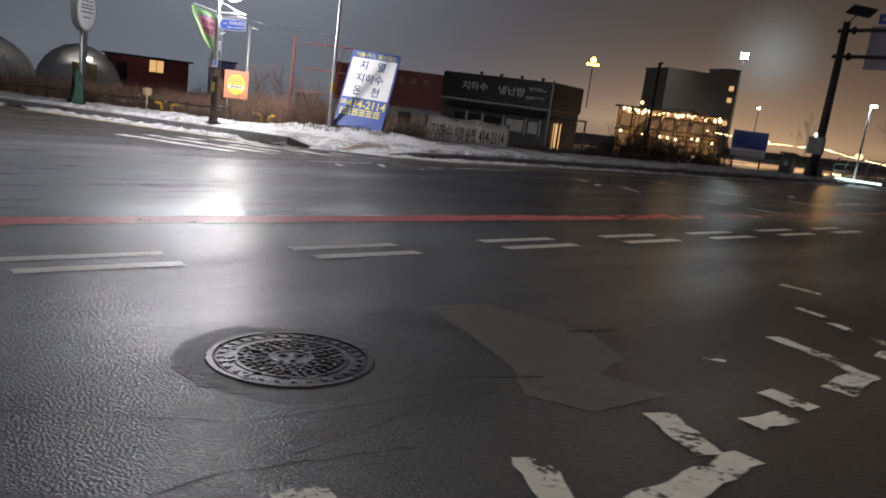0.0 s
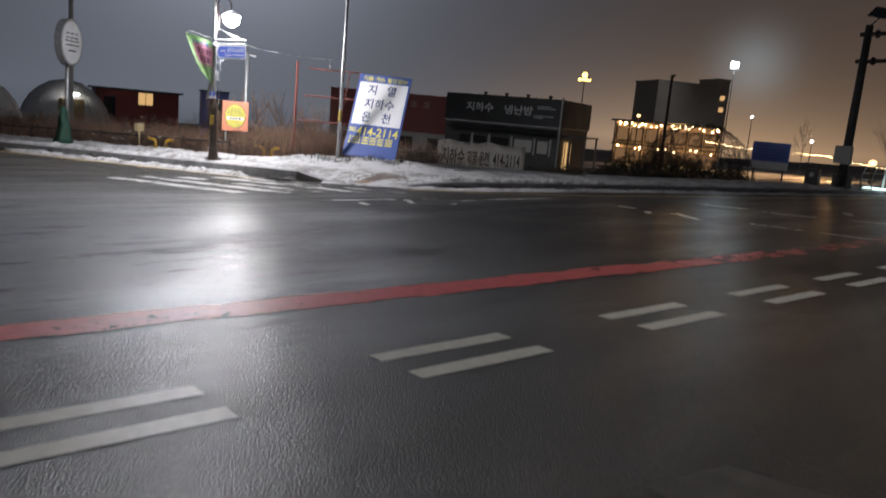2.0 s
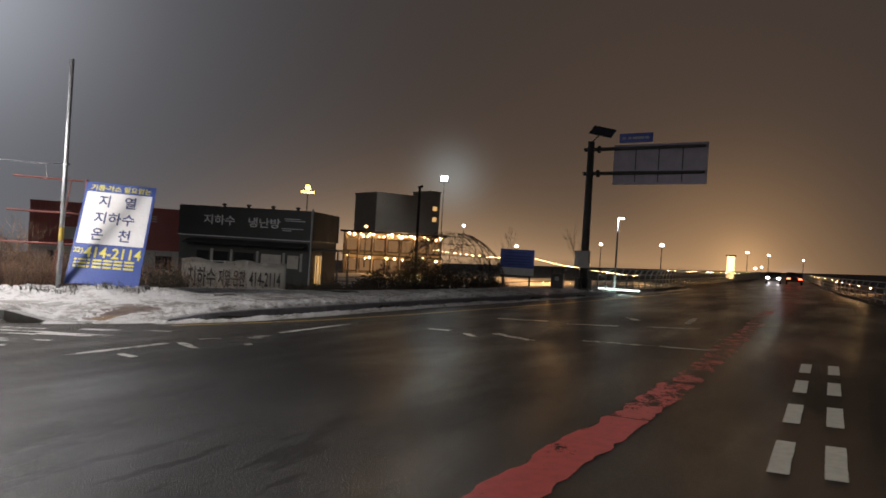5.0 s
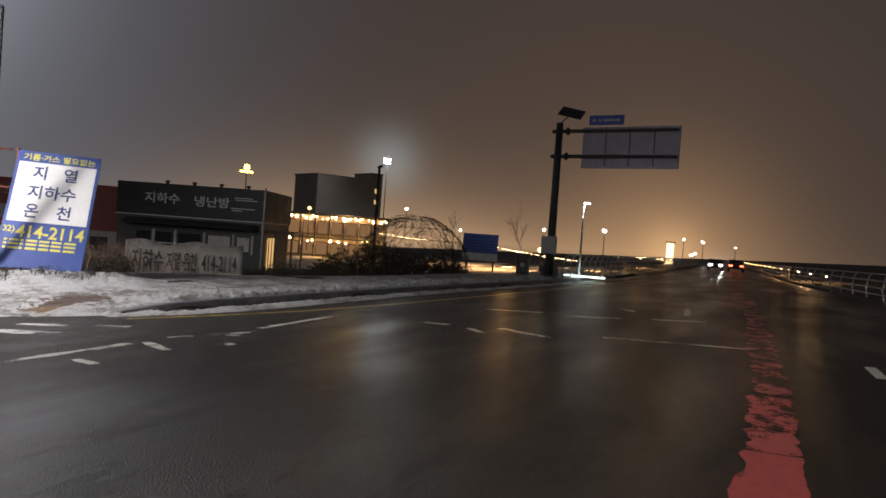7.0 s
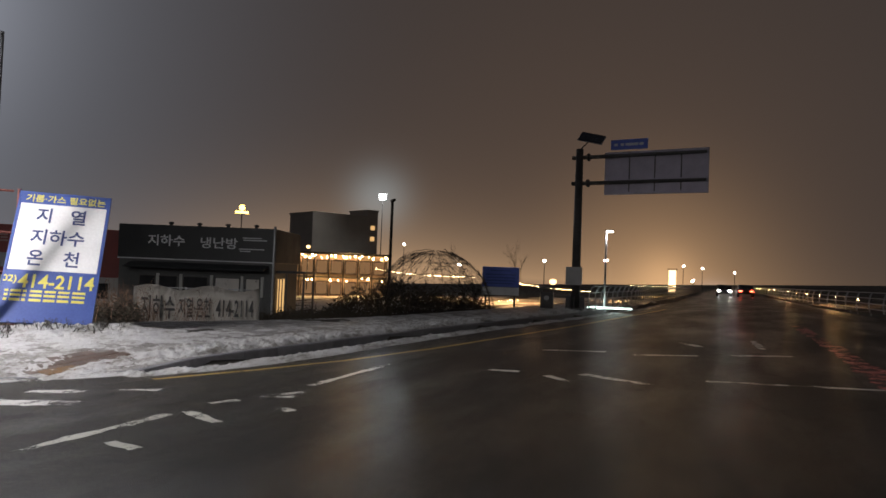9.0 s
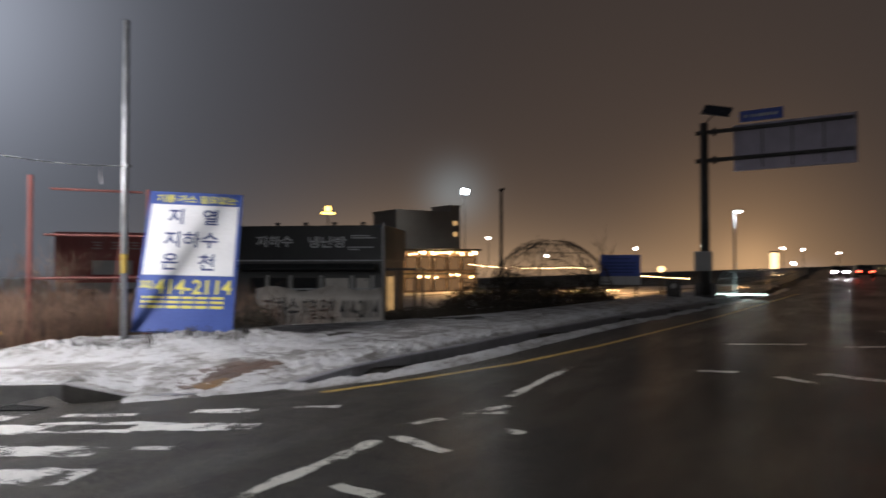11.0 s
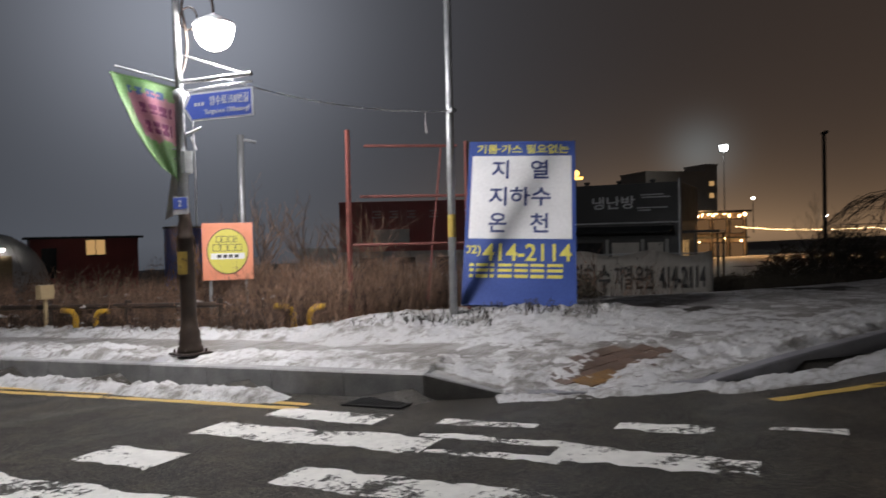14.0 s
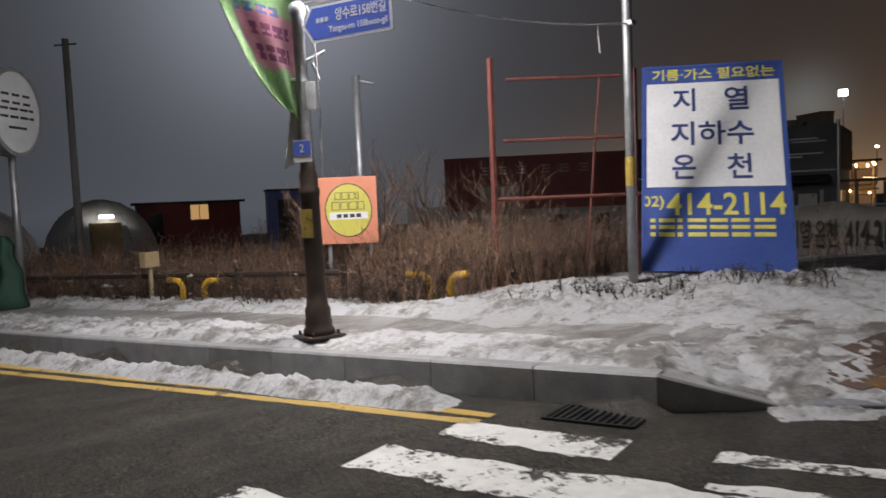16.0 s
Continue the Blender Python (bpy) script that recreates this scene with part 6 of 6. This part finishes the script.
# ---- vehicles far down the road ----
def car(at, yaw, lit, label):
    root = thing("car", at, yaw, label, "car", "distant cars")
    bm = bmesh.new()
    prof = [(-2.2, 0.35), (-2.25, 0.75), (-2.0, 0.98), (-1.35, 1.05), (-0.7, 1.46), (0.7, 1.48), (1.5, 1.05), (2.1, 0.95), (2.2, 0.6), (2.15, 0.32)]
    l0, l1 = [bm.verts.new((x, -0.87, z)) for x, z in prof], [bm.verts.new((x, 0.87, z)) for x, z in prof]
    bm.faces.new(l0[::-1])
    bm.faces.new(l1)
    for i in range(len(prof)):
        j = (i + 1) % len(prof)
        bm.faces.new((l0[i], l0[j], l1[j], l1[i]))
    bmesh.ops.recalc_face_normals(bm, faces=bm.faces[:])
    bmesh.ops.bevel(bm, geom=bm.edges[:], offset=0.06, segments=2, affect="EDGES")
    part("body", bm, M["car_paint"], root)
    part("windscreen", new_box(-1.05, 0, 1.24, 0.04, 1.35, 0.5, Matrix.Rotation(radians(58), 4, "Y")), M["glass"], root)
    for sx in (-1.35, 1.35):
        for sy in (-0.82, 0.82):
            wheel = part("wheel", rod(bmesh.new(), (sx, sy - 0.1, 0.33), (sx, sy + 0.1, 0.33), 0.33, seg=16), M["rubber"], root)
            part("rim", rod(bmesh.new(), (sx, sy - 0.11, 0.33), (sx, sy + 0.11, 0.33), 0.2, seg=12), M["galv"], wheel)
    for sy in (-0.62, 0.62):
        part(lit, new_box(-2.26, sy, 0.72, 0.06, 0.34, 0.17, bevel=0.03), M[lit], root)


car(spot(104.0, 7.1, 0.0), 0, "headlight", "oncoming car with glaring headlights on the wet road")
car(spot(101, 4.75, 0.0), 0, "taillight", "car driving away with red tail lights")


# ---- weeds, shrubs and trees ----
def stems(name, places, height, mat, label, per=1, seed=1, kind="stuff", category="weeds", lean=0.35, r=0.006, twigs=2):
    """Dry stems with side twigs, each a tapered three-sided shoot."""
    rng, verts, faces = random.Random(seed), [], []

    def shoot(p, d, ln, r0, bends=3):
        first = len(verts)
        q = p.copy()
        for k in range(bends + 1):
            rr = r0 * (1 - 0.75 * k / bends)
            for a in (0.0, 2.094, 4.189):
                verts.append((q.x + rr * math.cos(a), q.y + rr * math.sin(a), q.z))
            d = (d + Vector((rng.uniform(-lean, lean), rng.uniform(-lean, lean), rng.uniform(-0.15, 0.1))) * 0.55).normalized()
            q = q + d * ln / bends
        for k in range(bends):
            o = first + 3 * k
            for a in range(3):
                b = (a + 1) % 3
                faces.append((o + a, o + b, o + 3 + b, o + 3 + a))

    for x, y, h, s in places:
        for _ in range(per):
            p = spot(x + rng.gauss(0, 0.14), y + rng.gauss(0, 0.14), h - 0.03)
            ln = height * s * rng.uniform(0.45, 1.15)
            d = Vector((rng.uniform(-lean, lean), rng.uniform(-lean, lean), 1)).normalized()
            shoot(p, d, ln, r * rng.uniform(0.7, 1.5))
            for _ in range(twigs):
                u = rng.uniform(0.35, 0.95)
                e = Vector((rng.uniform(-1, 1), rng.uniform(-1, 1), rng.uniform(-0.2, 0.9))).normalized()
                shoot(p + d * ln * u, e, ln * rng.uniform(0.15, 0.4), r * 0.8, 2)
                shoot(p + d * ln * u + e * ln * 0.1, Vector((rng.uniform(-1, 1), rng.uniform(-1, 1), rng.uniform(-0.6, 0.6))).normalized(), ln * rng.uniform(0.05, 0.16), r * 2.0, 2)
    return tagged(raw(name, verts, faces, mat), label, category, "", kind)


def scatter(n, seed, pick, size=(0.7, 1.2)):
    rng, out = random.Random(seed), []
    while len(out) < n:
        x, y = pick(rng)
        d, _, top = kerb_near(x, y)
        if d > 2.3:
            out.append((x, y, land(x, y, d, top), rng.uniform(*size)))
    return out


def beside(y0, y1, d0, d1):
    """Places along the side street, d0 to d1 behind its kerb."""
    def pick(rng):
        y, d = rng.uniform(y0, y1), rng.uniform(d0, d1)
        return 11.87 - 0.314 * (y - 20) + d / 0.954, y
    return pick


stems("dry_weeds", scatter(420, 11, beside(24.6, 33, 2.8, 5.6)), 0.85, M["dry_stem"], "dense dry brown weeds behind the side street pavement", 6, 2)
stems("dry_weeds", scatter(300, 12, beside(33, 46, 2.6, 6.0)), 1.0, M["dry_stem"], "dry brown weeds further up the side street", 7, 3, r=0.01)
stems("dry_weeds", scatter(330, 13, lambda g: (g.uniform(13.4, 17.6), g.uniform(24.3, 27.6))), 1.05, M["dry_stem"], "tall dry weeds round the red sign frame", 9, 4)
stems("dry_weeds", scatter(200, 14, lambda g: (g.uniform(16.5, 24), g.uniform(23.2, 30))), 1.0, M["dry_stem"], "dry weeds behind the billboard", 5, 5, r=0.008)
stems("dry_weeds", scatter(160, 15, lambda g: (g.uniform(25.5, 33), g.uniform(21.5, 26))), 0.7, M["dark_leaf"], "low dark weeds before the shop", 5, 6, r=0.012)
stems("dry_weeds", scatter(300, 16, lambda g: (g.uniform(14, 30), g.uniform(30, 46))), 1.2, M["dry_stem"], "brown weeds in the dark field", 4, 7, r=0.012)
stems("brambles", scatter(260, 17, beside(25.4, 36, 2.7, 4.0)), 0.55, M["bramble"], "low dark tangled brambles along the pavement edge", 5, 9, lean=0.9, r=0.008, twigs=4)
stems("brambles", scatter(260, 18, beside(25.2, 35, 2.8, 4.4)), 0.7, M["dry_stem"], "tangled dry brambles leaning over the snow", 4, 10, lean=0.9, r=0.008, twigs=4)
stems("brambles", scatter(110, 19, lambda g: (g.uniform(13.2, 16.8), g.uniform(24.8, 26.6))), 0.8, M["bramble"], "dark tangled brambles round the red frame", 5, 11, lean=0.9, r=0.009, twigs=4)
snow_tufts = [(x, y, land(x, y) + max(0.0, snow_depth(x, y, *kerb_near(x, y)[:2])), 1.0) for x, y in
              [(13.75 + 0.135 * k + 0.16 * math.sin(7 * k), 22.95 - 0.12 * k + 0.2 * math.cos(5 * k)) for k in range(20)]]
stems("weed_tufts", snow_tufts, 0.20, M["bark"], "small dry tufts poking out of the snow bank", 9, 8, lean=0.6, r=0.010)


def leaf_mass(name, blobs, n, mat, label, seed, size=0.14, category="shrub"):
    """A shrub as many small bent leaf blades and twigs filling uneven clumps."""
    rng, verts, faces = random.Random(seed), [], []
    for bx, by, bh, rx, rz in blobs:
        base = spot(bx, by, bh)
        for _ in range(n):
            v = Vector((rng.gauss(0, 1), rng.gauss(0, 1), rng.gauss(0, 1))).normalized() * rng.uniform(0.35, 1.05) ** 0.6
            p = base + Vector((v.x * rx, v.y * rx, abs(v.z) * rz))
            a = Vector((rng.uniform(-1, 1), rng.uniform(-1, 1), rng.uniform(-1, 1))).normalized() * size * rng.uniform(0.5, 1.4)
            b = a.orthogonal().normalized() * size * 0.22
            o = len(verts)
            verts.extend([tuple(p - a), tuple(p + b), tuple(p + a), tuple(p - b), tuple(p + a.cross(b).normalized() * size * 0.12)])
            faces.extend([(o, o + 1, o + 4), (o + 1, o + 2, o + 4), (o + 2, o + 3, o + 4), (o + 3, o, o + 4), (o, o + 3, o + 2, o + 1)])
    return tagged(raw(name, verts, faces, mat), label, category)


leaf_mass("vine_shrub", [(35.3, 21.0, -0.1, 1.3, 1.5), (36.2, 21.9, -0.1, 1.5, 1.4), (36.8, 20.6, -0.1, 1.5, 1.3), (35.4, 22.4, -0.1, 1.1, 2.0), (36.9, 19.4, -0.1, 1.0, 1.0)], 900, M["dark_leaf"], "dark vine thicket filling the foot of the wire dome", 21)
leaf_mass("shrub", [(34.5, 24.2, -0.2, 1.3, 1.25), (35.9, 24.6, -0.3, 1.4, 1.6), (33.2, 24.4, -0.3, 1.0, 0.9), (36.6, 23.4, -0.2, 1.2, 2.0)], 800, M["dark_leaf"], "dark low shrub beside the dome", 22)
leaf_mass("shrub", [(28.5, 25.2, -0.4, 1.3, 0.8), (30.2, 25.0, -0.4, 1.3, 0.8), (31.8, 25.2, -0.4, 1.0, 0.8)], 500, M["dark_leaf"], "dark hedge before the shop", 23)
leaf_mass("shrub", [(19.5, 23.4, 0.3, 0.7, 0.7), (20.6, 24.6, 0.2, 1.0, 0.9), (18.3, 23.6, 0.35, 0.8, 0.7)], 500, M["dark_leaf"], "dark shrub behind the billboard", 24, 0.10)


def bare_bush(x, y, h, height, seed, label, name="bare_bush", spread=0.8, mat="dry_stem", thick=0.012, category="bush", levels=4):
    rng = random.Random(seed)
    verts, faces = [], []

    def limb(p, d, ln, r, level):
        first, q, dd, n = len(verts), p.copy(), d.copy(), 4
        for k in range(n + 1):
            rr = r * (1 - 0.5 * k / n)
            t = dd.to_track_quat("Z", "Y").to_matrix()
            for a in range(5):
                w = t @ Vector((rr * math.cos(1.2566 * a), rr * math.sin(1.2566 * a), 0))
                verts.append(tuple(q + w))
            dd = (dd + Vector((rng.uniform(-1, 1), rng.uniform(-1, 1), rng.uniform(-0.4, 0.7))) * 0.16).normalized()
            q = q + dd * ln / n
            if level < levels and k >= 1:
                for _ in range(2 if level < 2 else 1):
                    e = (dd + Vector((rng.uniform(-1, 1), rng.uniform(-1, 1), rng.uniform(-0.2, 0.8))) * spread).normalized()
                    kids.append((q.copy(), e, ln * rng.uniform(0.4, 0.65), r * 0.5, level + 1))
        for k in range(n):
            o = first + 5 * k
            for a in range(5):
                b = (a + 1) % 5
                faces.append((o + a, o + b, o + 5 + b, o + 5 + a))

    kids = [(spot(x + rng.uniform(-0.1, 0.1) * height, y + rng.uniform(-0.1, 0.1) * height, h - 0.05), Vector((rng.uniform(-0.4, 0.4), rng.uniform(-0.4, 0.4), 1)).normalized(), height * 0.55, thick * height, 1) for _ in range(3 if name == "bare_bush" else 1)]
    root = thing(name, spot(x, y, h), 0, label, category)
    first = list(kids)
    kids.clear()
    for stem in first:
        limb(*stem)
        ob = raw("trunk" if name == "tree" else "stem", list(verts), list(faces), M[mat])
        ob.parent, ob.matrix_parent_inverse = root, root.matrix_world.inverted()
        verts.clear(), faces.clear()
    while kids:
        limb(*kids.pop())
    ob = raw("crown", verts, faces, M[mat])
    ob.parent, ob.matrix_parent_inverse = root, root.matrix_world.inverted()


bare_bush(15.2, 28.4, 0.4, 2.2, 31, "bare brown bush among the weeds")
bare_bush(17.3, 29.2, 0.4, 2.3, 32, "bare upright bush with fine twigs", spread=0.5)
bare_bush(13.4, 27.6, 0.4, 1.7, 35, "bare brown bush beside the orange sign", spread=0.9)
bare_bush(15.4, 25.4, 0.4, 1.3, 36, "low bare bush by the yellow hoops", spread=1.0, mat="bark")
bare_bush(16.6, 26.4, 0.4, 1.9, 37, "bare bush beside the red frame", spread=0.9)
bare_bush(33.4, 22.6, -0.3, 2.2, 33, "bare dark bush beside the dome", mat="bark")
bare_bush(38.3, 20.0, -0.2, 2.0, 34, "bare vine tangle at the dome's edge", mat="bark")
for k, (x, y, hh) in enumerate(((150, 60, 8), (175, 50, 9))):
    bare_bush(x, y, 0, hh, 50 + k, "tall bare winter tree, twig colour paled for the fog", "tree", 0.8, "haze_twig", 0.010, "tree", 5)


# ---- pavers bared by the melt at the dropped kerb ----
pavement = bpy.data.objects["pavement"]
bm = bmesh.new()
box(bm, 0, 0, 0, 0.193, 0.193, 0.05, bevel=0.005)
paver_mesh = mesh_of("paver", bm, M["paver"])
bm = bmesh.new()
box(bm, 0, 0, 0, 0.294, 0.294, 0.05, bevel=0.005)
for i in range(4):
    box(bm, -0.105 + 0.07 * i, 0, 0.027, 0.03, 0.26, 0.008)
tactile_mesh = mesh_of("tactile_tile", bm, M["tactile"])
turn = math.atan2(-0.20, 0.98)


def on_slope(x, y, lift):
    """A place on the sloping pavement, turned with it."""
    up = Vector(((land(x - 0.1, y) - land(x + 0.1, y)) / 0.2, (land(x, y - 0.1) - land(x, y + 0.1)) / 0.2, 1)).normalized()
    return Matrix.Translation((x, y, land(x, y) + lift)) @ Vector((0, 0, 1)).rotation_difference(up).to_matrix().to_4x4() @ Matrix.Rotation(turn, 4, "Z")



cx, cy = 14.05, 19.05
for i in range(-7, 8):
    for j in range(-4, 5):
        u, v = 0.2 * i + (0.1 if j % 2 else 0.0), 0.2 * j
        x, y = cx + u * math.cos(turn) - v * math.sin(turn), cy + u * math.sin(turn) + v * math.cos(turn)
        d, run, top = kerb_near(x, y)
        if d < 0.35 or (u / 0.95) ** 2 + (v / 0.42) ** 2 > 1 + 0.5 * noise2(x, y, 2.1):
            continue
        tactile = -0.78 < u < -0.12 and -0.34 < v < 0.0
        if tactile:
            continue
        ob = new("paver", paver_mesh)
        ob.parent = pavement
        ob.matrix_basis = on_slope(x, y, -0.012 + 0.005 * noise2(x, y, 5))
for i in range(2):
    for j in range(1):
        u, v = -0.6 + 0.3 * i, -0.17
        x, y = cx + u * math.cos(turn) - v * math.sin(turn), cy + u * math.sin(turn) + v * math.cos(turn)
        d, run, top = kerb_near(x, y)
        if d > 0.18:
            ob = new("tactile_tile", tactile_mesh)
            ob.parent = pavement
            ob.matrix_basis = on_slope(x, y, -0.010)

verts, faces, rng = [], [], random.Random(44)
for x, y, h, _ in scatter(170, 45, beside(25.5, 36, 2.8, 5.5)) + scatter(60, 46, lambda g: (g.uniform(13.4, 17.6), g.uniform(25.2, 27.6))):
    c, r = spot(x, y, h + rng.uniform(0.02, 0.5)), rng.uniform(0.03, 0.11)
    o = len(verts)
    verts.append(tuple(c + Vector((0, 0, r * 0.45))))
    verts.append(tuple(c - Vector((0, 0, r * 0.25))))
    for k in range(7):
        q = r * rng.uniform(0.6, 1.3)
        verts.append(tuple(c + Vector((q * math.cos(0.8976 * k), q * math.sin(0.8976 * k), rng.uniform(-0.02, 0.02)))))
    for k in range(7):
        a, b = o + 2 + k, o + 2 + (k + 1) % 7
        faces += [(o, a, b), (o + 1, b, a)]
tagged(raw("snow_clumps", verts, faces, M["snow"], None, True), "small snow clumps caught in the dry weeds", "snow", "", "stuff")
